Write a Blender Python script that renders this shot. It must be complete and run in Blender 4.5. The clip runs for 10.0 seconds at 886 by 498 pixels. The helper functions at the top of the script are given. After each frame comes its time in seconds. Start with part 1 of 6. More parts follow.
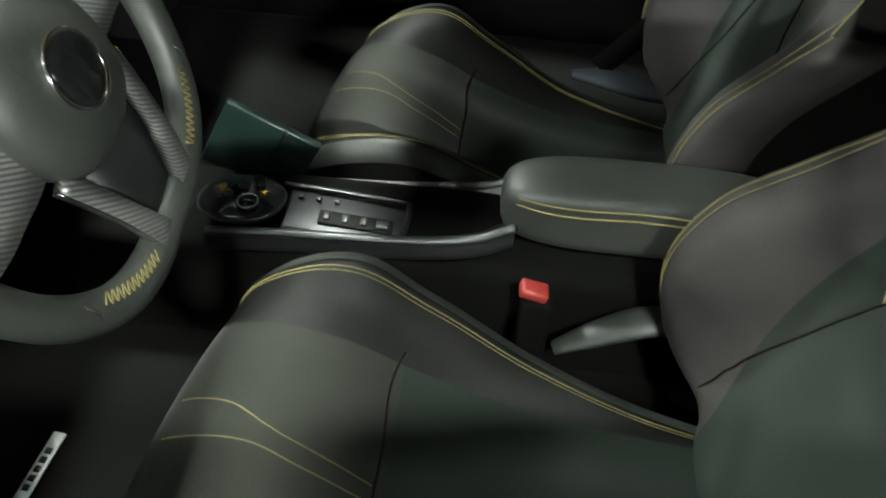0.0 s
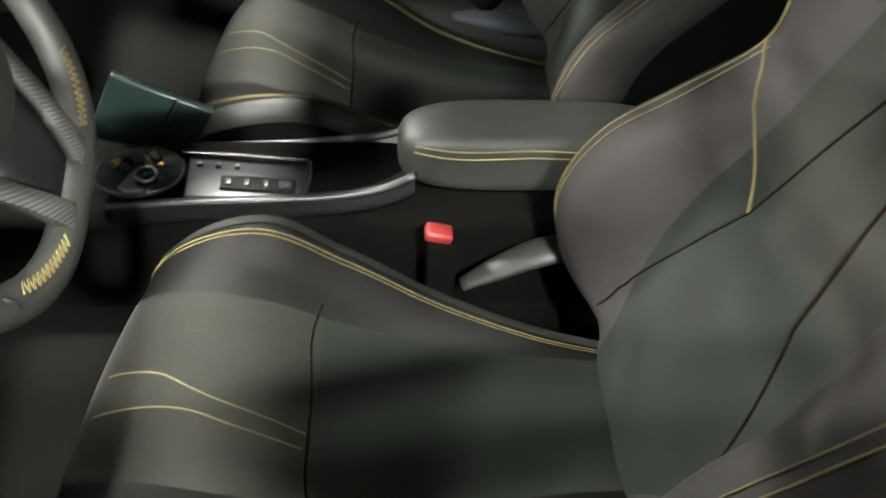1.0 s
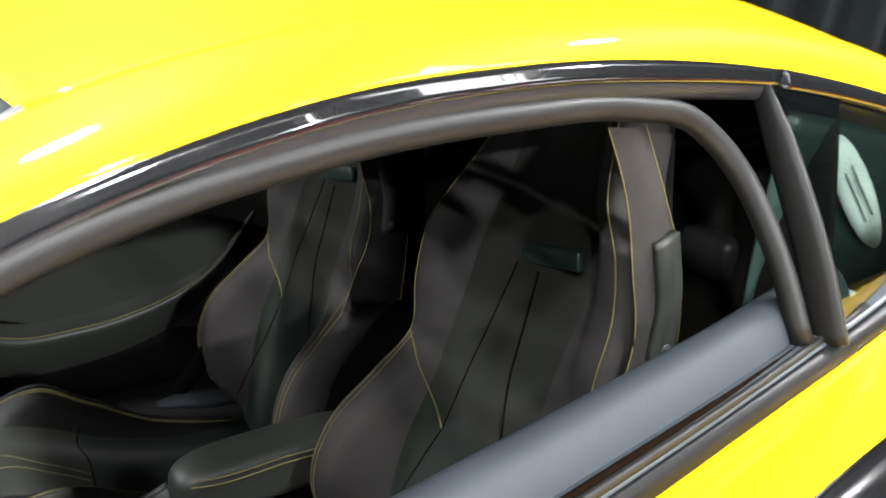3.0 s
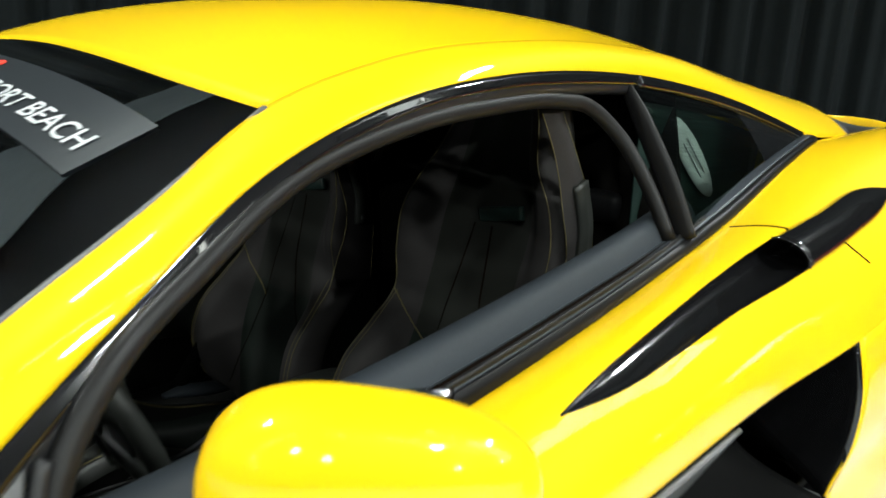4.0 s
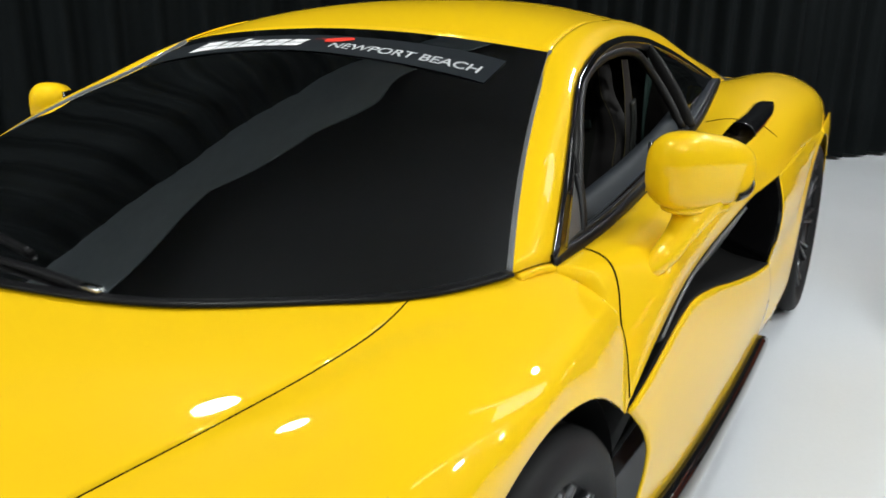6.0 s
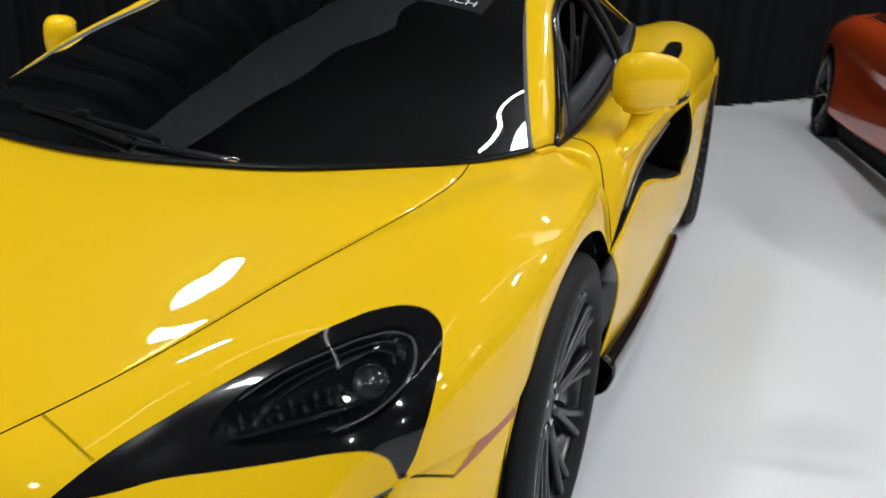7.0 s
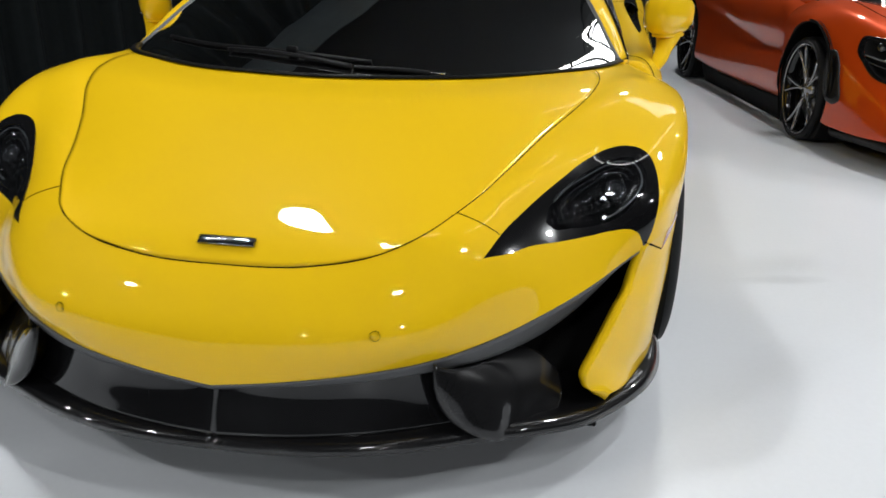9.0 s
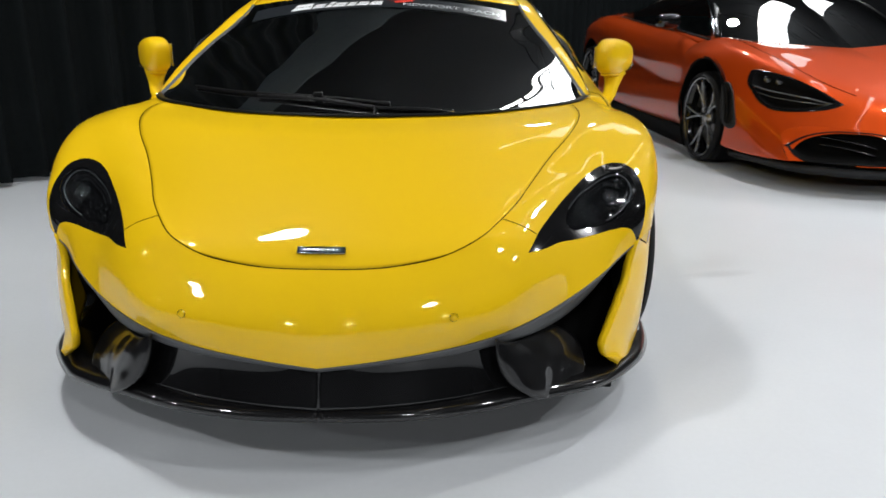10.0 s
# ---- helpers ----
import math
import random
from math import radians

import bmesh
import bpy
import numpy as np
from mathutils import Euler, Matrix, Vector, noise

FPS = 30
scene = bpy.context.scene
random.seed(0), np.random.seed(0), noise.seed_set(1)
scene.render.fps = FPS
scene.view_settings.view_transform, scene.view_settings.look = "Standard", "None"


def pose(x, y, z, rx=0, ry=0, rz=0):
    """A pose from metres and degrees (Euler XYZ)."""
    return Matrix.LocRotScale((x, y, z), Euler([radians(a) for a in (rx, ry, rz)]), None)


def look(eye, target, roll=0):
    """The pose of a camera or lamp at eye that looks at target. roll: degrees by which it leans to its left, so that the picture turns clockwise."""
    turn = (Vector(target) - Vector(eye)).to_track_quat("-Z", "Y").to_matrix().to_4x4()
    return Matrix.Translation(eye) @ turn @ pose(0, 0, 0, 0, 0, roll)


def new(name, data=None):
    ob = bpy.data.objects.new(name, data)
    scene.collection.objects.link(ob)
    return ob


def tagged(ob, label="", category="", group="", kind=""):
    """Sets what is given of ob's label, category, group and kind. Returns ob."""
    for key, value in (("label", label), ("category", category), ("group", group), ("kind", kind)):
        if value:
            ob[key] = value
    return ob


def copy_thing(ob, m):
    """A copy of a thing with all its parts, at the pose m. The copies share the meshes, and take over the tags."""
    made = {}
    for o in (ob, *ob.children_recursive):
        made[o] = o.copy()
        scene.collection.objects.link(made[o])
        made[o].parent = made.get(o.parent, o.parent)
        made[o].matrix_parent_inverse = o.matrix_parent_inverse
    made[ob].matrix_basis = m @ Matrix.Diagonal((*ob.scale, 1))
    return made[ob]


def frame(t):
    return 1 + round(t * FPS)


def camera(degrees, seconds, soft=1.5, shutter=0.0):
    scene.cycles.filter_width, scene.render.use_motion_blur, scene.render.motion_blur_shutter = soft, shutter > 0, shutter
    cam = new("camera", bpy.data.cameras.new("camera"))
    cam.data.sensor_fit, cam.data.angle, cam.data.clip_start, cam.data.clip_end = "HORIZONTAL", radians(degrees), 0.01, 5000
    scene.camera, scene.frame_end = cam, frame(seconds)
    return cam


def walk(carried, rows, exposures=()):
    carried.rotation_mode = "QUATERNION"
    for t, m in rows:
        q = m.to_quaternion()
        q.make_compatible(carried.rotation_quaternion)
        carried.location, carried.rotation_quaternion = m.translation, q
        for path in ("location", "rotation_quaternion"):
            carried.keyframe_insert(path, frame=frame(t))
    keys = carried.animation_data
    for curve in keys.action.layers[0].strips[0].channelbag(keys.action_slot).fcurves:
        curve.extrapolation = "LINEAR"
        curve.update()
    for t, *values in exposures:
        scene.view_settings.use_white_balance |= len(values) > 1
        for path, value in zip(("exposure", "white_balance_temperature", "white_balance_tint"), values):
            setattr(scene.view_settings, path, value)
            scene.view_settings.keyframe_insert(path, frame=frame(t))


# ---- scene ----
cam = camera(58.98, 10.0, soft=1.6, shutter=0.4)
walk(cam, [
    (0, pose(0.7309, 1.1182, 1.0464, 42.475, -1.940, 96.201)),
    (0.5, pose(0.7305, 1.1230, 1.0457, 39.259, -2.723, 92.795)),
    (1, pose(0.7515, 1.1140, 1.0784, 38.722, -3.429, 87.015)),
    (1.5, pose(0.7976, 1.0518, 1.1333, 46.131, -4.957, 74.188)),
    (2, pose(0.8668, 1.0192, 1.1641, 57.258, -3.890, 65.333)),
    (2.5, pose(0.9805, 0.9432, 1.1798, 66.389, -4.533, 59.953)),
    (3, pose(1.0557, 0.8622, 1.1895, 69.676, -4.484, 55.162)),
    (3.2, pose(1.0553, 0.7913, 1.1917, 70.367, -4.996, 50.434)),
    (4.3, pose(1.3287, 0.3192, 1.1916, 74.073, -1.104, 43.652)),
    (4.5, pose(1.3106, 0.2070, 1.1689, 74.610, -0.144, 42.963)),
    (4.7, pose(1.2815, 0.0786, 1.1727, 73.876, -0.928, 41.792)),
    (5.2, pose(1.2767, -0.1873, 1.1785, 72.959, -0.845, 38.635)),
    (6.3, pose(1.2547, -0.8999, 1.1456, 73.692, -0.913, 28.441)),
    (6.5, pose(1.2623, -1.0086, 1.1472, 72.817, -1.060, 27.708)),
    (7, pose(1.2018, -1.2470, 1.1097, 71.155, -1.895, 22.188)),
    (7.5, pose(1.0666, -1.4824, 1.1054, 70.049, -2.089, 15.999)),
    (8, pose(0.9831, -1.7059, 1.0878, 69.650, -1.735, 14.081)),
    (8.5, pose(0.7941, -1.9172, 1.0779, 69.136, -0.775, 11.421)),
    (9, pose(0.6570, -2.1180, 1.0661, 69.555, -0.856, 9.854)),
    (9.5, pose(0.5438, -2.3438, 1.0776, 71.092, -0.592, 6.808)),
    (10, pose(0.3406, -2.5462, 1.1089, 72.451, -0.152, 1.626)),
], exposures=[(0, 3.1, 6700, -4), (0.5, 3.45, 6700, -2), (1.0, 3.75, 7100, 8), (1.5, 4.12, 8300, 18), (2.0, 4.02, 8200, 19), (2.5, 3.33, 7200, 14), (2.8, 2.7, 6700, 10), (3.2, 2.15, 6500, 8), (3.7, 1.2, 6500, 4), (4.3, 0.25, 6500, -2), (5.2, 0.0, 6500, 2), (6.3, -0.25, 6500, 8), (7.0, -0.45, 6500, 10), (10, -0.42, 6500, 10)])

# ---- light ----
world = bpy.data.worlds.new("hall_air")
scene.world = world
world.use_nodes = True
world.node_tree.nodes["Background"].inputs[0].default_value = (0.72, 0.86, 1.0, 1)
world.node_tree.nodes["Background"].inputs[1].default_value = 0.012


def lamp(name, kind, where, target, power, size=1.0, size_y=None, spread=180, colour=(0.965, 0.985, 1.0)):
    data = bpy.data.lights.new(name, "AREA")
    data.energy, data.color, data.shape, data.size = power, colour, kind, size
    if size_y:
        data.size_y = size_y
    data.spread = radians(spread)
    ob = new(name, data)
    ob.matrix_world = look(where, target)
    return ob


# round high-bay lamps: first two mirrored in the cars, rest are added unseen fill
for x, y, power, size in ((-1.16, .50, 52, .48), (1.62, 5.7, 120, .5), (3.4, 1.6, 115, .4), (-3.6, -3.8, 165, .4), (1.4, -4.6, 74, .4), (5.6, -2.4, 88, .4), (-6.5, -1.5, 90, .4), (6.2, 5.0, 260, .4), (3.1, -1.9, 64, .4), (9.2, .8, 480, .4), (-2.0, -11.5, 420, .4), (4.5, -11.0, 420, .4), (-9.5, -6.0, 300, .4)):
    lamp("bay_and_fill_light", "DISK", (x, y, 4.6), (x, y, 0), power, size, spread=105 if -5 < x < 0 < y else 180)

# ---- materials ----
def material(name, colour, rough=0.5, metal=0.0, coat=0.0, coat_rough=0.03, grain=0.0, grain_scale=200.0, bump=0.0, stain=0.0, stain_scale=3.0, specular=0.5, sheen=0.0):
    m = bpy.data.materials.new(name)
    m.use_nodes = True
    nt = m.node_tree
    b = nt.nodes["Principled BSDF"]
    b.inputs["Base Color"].default_value = (*colour, 1)
    b.inputs["Roughness"].default_value = rough
    b.inputs["Metallic"].default_value = metal
    b.inputs["Coat Weight"].default_value = coat
    b.inputs["Coat Roughness"].default_value = coat_rough
    b.inputs["Specular IOR Level"].default_value = specular
    b.inputs["Sheen Weight"].default_value = sheen
    if grain or bump or stain:
        tc = nt.nodes.new("ShaderNodeTexCoord")
        n1 = nt.nodes.new("ShaderNodeTexNoise")
        n1.inputs["Scale"].default_value, n1.inputs["Detail"].default_value = grain_scale, 4
        n2 = nt.nodes.new("ShaderNodeTexNoise")
        n2.inputs["Scale"].default_value, n2.inputs["Detail"].default_value = stain_scale, 5
        for n in (n1, n2):
            nt.links.new(tc.outputs["Object"], n.inputs["Vector"])
        add = nt.nodes.new("ShaderNodeMath")
        add.operation = "MULTIPLY_ADD"
        nt.links.new(n1.outputs["Fac"], add.inputs[0])
        add.inputs[1].default_value, add.inputs[2].default_value = 2 * grain, 1 - grain
        ad2 = nt.nodes.new("ShaderNodeMath")
        ad2.operation = "MULTIPLY_ADD"
        nt.links.new(n2.outputs["Fac"], ad2.inputs[0])
        ad2.inputs[1].default_value, ad2.inputs[2].default_value = 2 * stain, 1 - stain
        mul = nt.nodes.new("ShaderNodeMath")
        mul.operation = "MULTIPLY"
        nt.links.new(add.outputs[0], mul.inputs[0])
        nt.links.new(ad2.outputs[0], mul.inputs[1])
        sc = nt.nodes.new("ShaderNodeVectorMath")
        sc.operation = "SCALE"
        sc.inputs[0].default_value = colour
        nt.links.new(mul.outputs[0], sc.inputs["Scale"])
        nt.links.new(sc.outputs[0], b.inputs["Base Color"])
        if bump:
            bp = nt.nodes.new("ShaderNodeBump")
            bp.inputs["Strength"].default_value, bp.inputs["Distance"].default_value = bump, 0.001
            nt.links.new(n1.outputs["Fac"], bp.inputs["Height"])
            nt.links.new(bp.outputs["Normal"], b.inputs["Normal"])
    return m


def glass(name, tint, gloss=1.0):
    """Thin tinted pane: a clear tint with a sharp Fresnel gloss."""
    m = bpy.data.materials.new(name)
    m.use_nodes = True
    nt = m.node_tree
    nt.nodes.remove(nt.nodes["Principled BSDF"])
    out = nt.nodes["Material Output"]
    clear, shine, mix, fres = (nt.nodes.new("ShaderNode" + k) for k in ("BsdfTransparent", "BsdfGlossy", "MixShader", "Fresnel"))
    clear.inputs["Color"].default_value = (*tint, 1)
    shine.inputs["Roughness"].default_value = 0.015
    shine.inputs["Color"].default_value = (gloss, gloss, gloss, 1)
    fres.inputs["IOR"].default_value = 1.5
    nt.links.new(fres.outputs[0], mix.inputs[0])
    nt.links.new(clear.outputs[0], mix.inputs[1])
    nt.links.new(shine.outputs[0], mix.inputs[2])
    nt.links.new(mix.outputs[0], out.inputs["Surface"])
    return m


def glow(name, colour, strength):
    m = bpy.data.materials.new(name)
    m.use_nodes = True
    b = m.node_tree.nodes["Principled BSDF"]
    b.inputs["Base Color"].default_value = (*colour, 1)
    b.inputs["Emission Color"].default_value = (*colour, 1)
    b.inputs["Emission Strength"].default_value = strength
    return m


YELLOW = material("yellow_paint", (0.80, 0.500, 0.005), 0.5, coat=0.8, coat_rough=0.02, grain=0.04, grain_scale=900, stain=0.03, stain_scale=2, specular=0.06)
ORANGE = material("orange_paint", (0.58, 0.062, 0.004), 0.42, metal=0.4, coat=1.0, coat_rough=0.02, specular=0.08, grain=0.08, grain_scale=900, stain=0.03)
GLOSSBLACK = material("gloss_black", (0.006, 0.006, 0.0065), 0.15, coat=1.0, grain=0.1, grain_scale=300, stain=0.1, specular=0.1)
DEEPBLACK = material("black_plastic", (0.006, 0.006, 0.0065), 0.35, grain=0.15, grain_scale=300, bump=0.1, stain=0.2, specular=0.09)
CARBONGLOSS = material("gloss_carbon", (0.006, 0.006, 0.0065), 0.3, coat=1.0, coat_rough=0.03, grain=0.5, grain_scale=420, bump=0.06, stain=0.15, specular=0.1)
LAMPGLASS = material("smoked_lamp_optic", (0.022, 0.023, 0.025), 0.10, coat=1.0)
SATINBLACK = material("satin_black", (0.012, 0.012, 0.013), 0.42, grain=0.1, grain_scale=400, bump=0.1, stain=0.15, specular=0.3)
TRIMGREY = material("belt_trim_grey", (0.026, 0.031, 0.038), 0.42, grain=0.1, grain_scale=500, bump=0.08, stain=0.1)
# base grey carries the floor's reflection on the dark gloss intake vane
VANESHEEN = material("floor_sheen_plastic", (0.11, 0.113, 0.116), 0.35, coat=0.5, grain=0.1, grain_scale=400, stain=0.1)
DARKGREY = material("grey_plastic", (0.075, 0.077, 0.08), 0.5, grain=0.12, grain_scale=500, bump=0.15, stain=0.1)
CAVITY = material("intake_black", (0.004, 0.004, 0.004), 0.7, grain=0.2, grain_scale=80, stain=0.2, specular=0.1)
RUBBER = material("rubber_seal", (0.008, 0.0078, 0.0078), 0.45, specular=0.2, grain=0.1, grain_scale=300, bump=0.1, stain=0.1)
TYRE = material("tyre_rubber", (0.008, 0.008, 0.0085), 0.6, grain=0.15, grain_scale=150, bump=0.2, stain=0.2, stain_scale=8, specular=0.18)
RIM = material("dark_alloy", (0.07, 0.072, 0.076), 0.28, metal=0.8, grain=0.08, stain=0.08)
RIMSILVER = material("silver_alloy", (0.35, 0.35, 0.36), 0.25, metal=0.9, grain=0.08, stain=0.08)
STEEL = material("brake_steel", (0.32, 0.31, 0.30), 0.35, metal=1.0, grain=0.2, grain_scale=60, stain=0.2)
CHROME = material("chrome", (0.75, 0.75, 0.76), 0.08, metal=1.0)
SEAM = material("panel_gap", (0.005, 0.0025, 0.0012), 0.9, stain=0.2, specular=0.03)
RED = material("red_plastic", (0.75, 0.05, 0.03), 0.35, stain=0.1)
AMBER = material("amber_lens", (0.36, 0.10, 0.03), 0.2, coat=0.6, stain=0.1)
WHITE = material("white_vinyl", (0.75, 0.76, 0.76), 0.5, stain=0.05)
DIM = material("grey_vinyl", (0.45, 0.47, 0.48), 0.5, stain=0.05)
BANNER = material("smoked_banner_film", (0.014, 0.017, 0.02), 0.30, grain=0.05, stain=0.1)
LED = material("lamp_optic", (0.13, 0.135, 0.145), 0.12, metal=0.5, coat=1.0)
WINDSCREEN = glass("dark_windscreen_glass", (0.62, 0.66, 0.65))
SIDEGLASS = glass("dark_side_glass", (0.18, 0.24, 0.21))
LENS = glass("lamp_cover_glass", (0.85, 0.88, 0.9))


def part(name, bm, mat, parent, label="", smooth=True, m=None):
    me = bpy.data.meshes.new(name)
    bm.to_mesh(me)
    bm.free()
    if smooth:
        me.shade_smooth()
    me.materials.append(mat)
    ob = new(name, me)
    if parent:
        ob.parent = parent
    if m is not None:
        ob.matrix_basis = m
    if label:
        tagged(ob, label)
    return ob


# ---- surface tools ----
def spline(pts, n):
    """n points, evenly spread by length, on a smooth curve through pts."""
    p = np.array(pts, float)
    if len(p) == 2:
        return p[0] + (p[1] - p[0]) * np.linspace(0, 1, n)[:, None]
    k = np.r_[0, np.cumsum(np.maximum(np.linalg.norm(np.diff(p, axis=0), axis=1), 1e-5))]
    tan = np.empty_like(p)
    tan[1:-1] = ((p[1:-1] - p[:-2]) / (k[1:-1] - k[:-2])[:, None] * (k[2:] - k[1:-1])[:, None] + (p[2:] - p[1:-1]) / (k[2:] - k[1:-1])[:, None] * (k[1:-1] - k[:-2])[:, None]) / (k[2:] - k[:-2])[:, None]
    tan[0] = 1.5 * (p[1] - p[0]) / (k[1] - k[0]) - 0.5 * tan[1]
    tan[-1] = 1.5 * (p[-1] - p[-2]) / (k[-1] - k[-2]) - 0.5 * tan[-2]
    u = np.linspace(0, k[-1], n)
    i = np.clip(np.searchsorted(k, u, side="right") - 1, 0, len(k) - 2)
    h = (k[i + 1] - k[i])[:, None]
    s = (u - k[i])[:, None] / h
    return (2 * s**3 - 3 * s**2 + 1) * p[i] + (s**3 - 2 * s**2 + s) * h * tan[i] + (-2 * s**3 + 3 * s**2) * p[i + 1] + (s**3 - s**2) * h * tan[i + 1]


def net(rows, nu=60, nv=24):
    """A smooth skin over long lines: a grid of nv x nu points."""
    lines = [spline(r, nu) for r in rows]
    return np.array([spline([l[j] for l in lines], nv) for j in range(nu)]).transpose(1, 0, 2)


def coons(bottom, top, left, right, nu=40, nv=40, bulge=(0, 0, 0)):
    """A patch with four edge curves; bottom and top run from left to right."""
    b, t, l, r = spline(bottom, nu), spline(top, nu), spline(left, nv), spline(right, nv)
    u, v = np.linspace(0, 1, nu)[None, :, None], np.linspace(0, 1, nv)[:, None, None]
    g = (1 - v) * b[None] + v * t[None] + (1 - u) * l[:, None] + u * r[:, None]
    g = g - ((1 - u) * (1 - v) * b[0] + u * (1 - v) * b[-1] + (1 - u) * v * t[0] + u * v * t[-1])
    return g + 16 * u * (1 - u) * v * (1 - v) * np.array(bulge)


def sheet(grid, closed=False, thick=0.0, bm=None):
    """A bmesh of a grid; thick gives it a second face along the normals and an edge all round."""
    bm = bm or bmesh.new()
    g = np.asarray(grid, float)
    nv, nu = g.shape[:2]
    vs = [[bm.verts.new(g[i, j]) for j in range(nu)] for i in range(nv)]
    cols = range(nu) if closed else range(nu - 1)
    for i in range(nv - 1):
        for j in cols:
            k = (j + 1) % nu
            try:
                bm.faces.new((vs[i][j], vs[i][k], vs[i + 1][k], vs[i + 1][j]))
            except ValueError:
                pass
    if thick:
        du, dv = np.gradient(g, axis=1), np.gradient(g, axis=0)
        nrm = np.cross(du, dv)
        nrm /= np.maximum(np.linalg.norm(nrm, axis=2, keepdims=True), 1e-9)
        q = g - nrm * thick
        ws = [[bm.verts.new(q[i, j]) for j in range(nu)] for i in range(nv)]
        for i in range(nv - 1):
            for j in cols:
                k = (j + 1) % nu
                bm.faces.new((ws[i][j], ws[i + 1][j], ws[i + 1][k], ws[i][k]))
        rim = [(vs[i][j], ws[i][j]) for i, j in [(0, j) for j in range(nu)] + [(i, nu - 1) for i in range(1, nv)] + [(nv - 1, j) for j in range(nu - 2, -1, -1)] + [(i, 0) for i in range(nv - 2, 0, -1)]]
        for a, b in zip(rim, rim[1:] + rim[:1]):
            try:
                bm.faces.new((a[0], a[1], b[1], b[0]))
            except ValueError:
                pass
    return bm


def flip(grid):
    """The mirror image, over the car's middle plane."""
    return np.asarray(grid)[::-1] * np.array([-1.0, 1, 1])


def both(grid):
    """Joins a half that begins at the middle plane (first row) with its mirror image."""
    g = np.asarray(grid)
    return np.concatenate([flip(g)[:-1], g])


def sweep(path, profile, n=60, closed=False, up=(0, 0, 1), bm=None, scale=None):
    """Draws a closed outline (list of (side, up) offsets) along a smooth path, with caps."""
    p = spline(path, n) if not closed else np.array(path, float)
    n = len(p)
    d = np.roll(p, -1, 0) - np.roll(p, 1, 0) if closed else np.gradient(p, axis=0)
    d /= np.linalg.norm(d, axis=1, keepdims=True)
    side = np.cross(d, np.array(up, float))
    side /= np.maximum(np.linalg.norm(side, axis=1, keepdims=True), 1e-9)
    top = np.cross(side, d)
    bm = bm or bmesh.new()
    sc = np.ones(n) if scale is None else np.interp(np.linspace(0, 1, n), np.linspace(0, 1, len(scale)), scale)
    rings = [[bm.verts.new(p[i] + sc[i] * (a * side[i] + b * top[i])) for a, b in profile] for i in range(n)]
    m = len(profile)
    for i in range(n if closed else n - 1):
        k = (i + 1) % n
        for j in range(m):
            bm.faces.new((rings[i][j], rings[i][(j + 1) % m], rings[k][(j + 1) % m], rings[k][j]))
    if not closed:
        bm.faces.new(rings[0][::-1])
        bm.faces.new(rings[-1])
    return bm


def ring(rx, ry=None, n=10):
    ry = rx if ry is None else ry
    return [(rx * math.cos(2 * math.pi * i / n), ry * math.sin(2 * math.pi * i / n)) for i in range(n)]


def lathe(profile, n=64, bm=None):
    """Turns (radius, along) pairs round the x axis."""
    a = np.linspace(0, 2 * math.pi, n, endpoint=False)
    g = np.array([[(x, r * math.cos(t), r * math.sin(t)) for t in a] for r, x in profile])
    return sheet(g, closed=True, bm=bm)


def box(size, at=(0, 0, 0), bevel=0.004, seg=2, bm=None, turn=None):
    """A rounded block; turn: a matrix for it."""
    tmp = bmesh.new()
    bmesh.ops.create_cube(tmp, size=1.0)
    bmesh.ops.scale(tmp, vec=size, verts=tmp.verts)
    if bevel:
        bmesh.ops.bevel(tmp, geom=tmp.edges[:], offset=bevel, segments=seg, profile=0.5, affect="EDGES")
    bmesh.ops.transform(tmp, matrix=Matrix.Translation(at) @ (turn or Matrix()), verts=tmp.verts)
    if bm is None:
        return tmp
    me = bpy.data.meshes.new("tmp")
    tmp.to_mesh(me)
    tmp.free()
    bm.from_mesh(me)
    bpy.data.meshes.remove(me)
    return bm


def blob(radii, at=(0, 0, 0), power=2.5, nu=40, nv=24, turn=None, bend=None):
    """A rounded body between ball and block (superellipsoid); bend reshapes its unit points."""
    def f(w, e):
        return math.copysign(abs(w) ** e, w)
    e = 2 / power
    g = []
    for i in range(nv + 1):
        v = -math.pi / 2 + math.pi * i / nv
        row = []
        for j in range(nu):
            u = 2 * math.pi * j / nu
            q = Vector((f(math.cos(v), e) * f(math.cos(u), e), f(math.cos(v), e) * f(math.sin(u), e), f(math.sin(v), e)))
            if bend:
                q = Vector(bend(*q))
            q = Vector((q.x * radii[0], q.y * radii[1], q.z * radii[2]))
            row.append(Vector(at) + (turn @ q if turn else q))
        g.append(row)
    bm = sheet(np.array([[tuple(q) for q in row] for row in g]), closed=True)
    bmesh.ops.remove_doubles(bm, verts=bm.verts, dist=1e-5)
    return bm


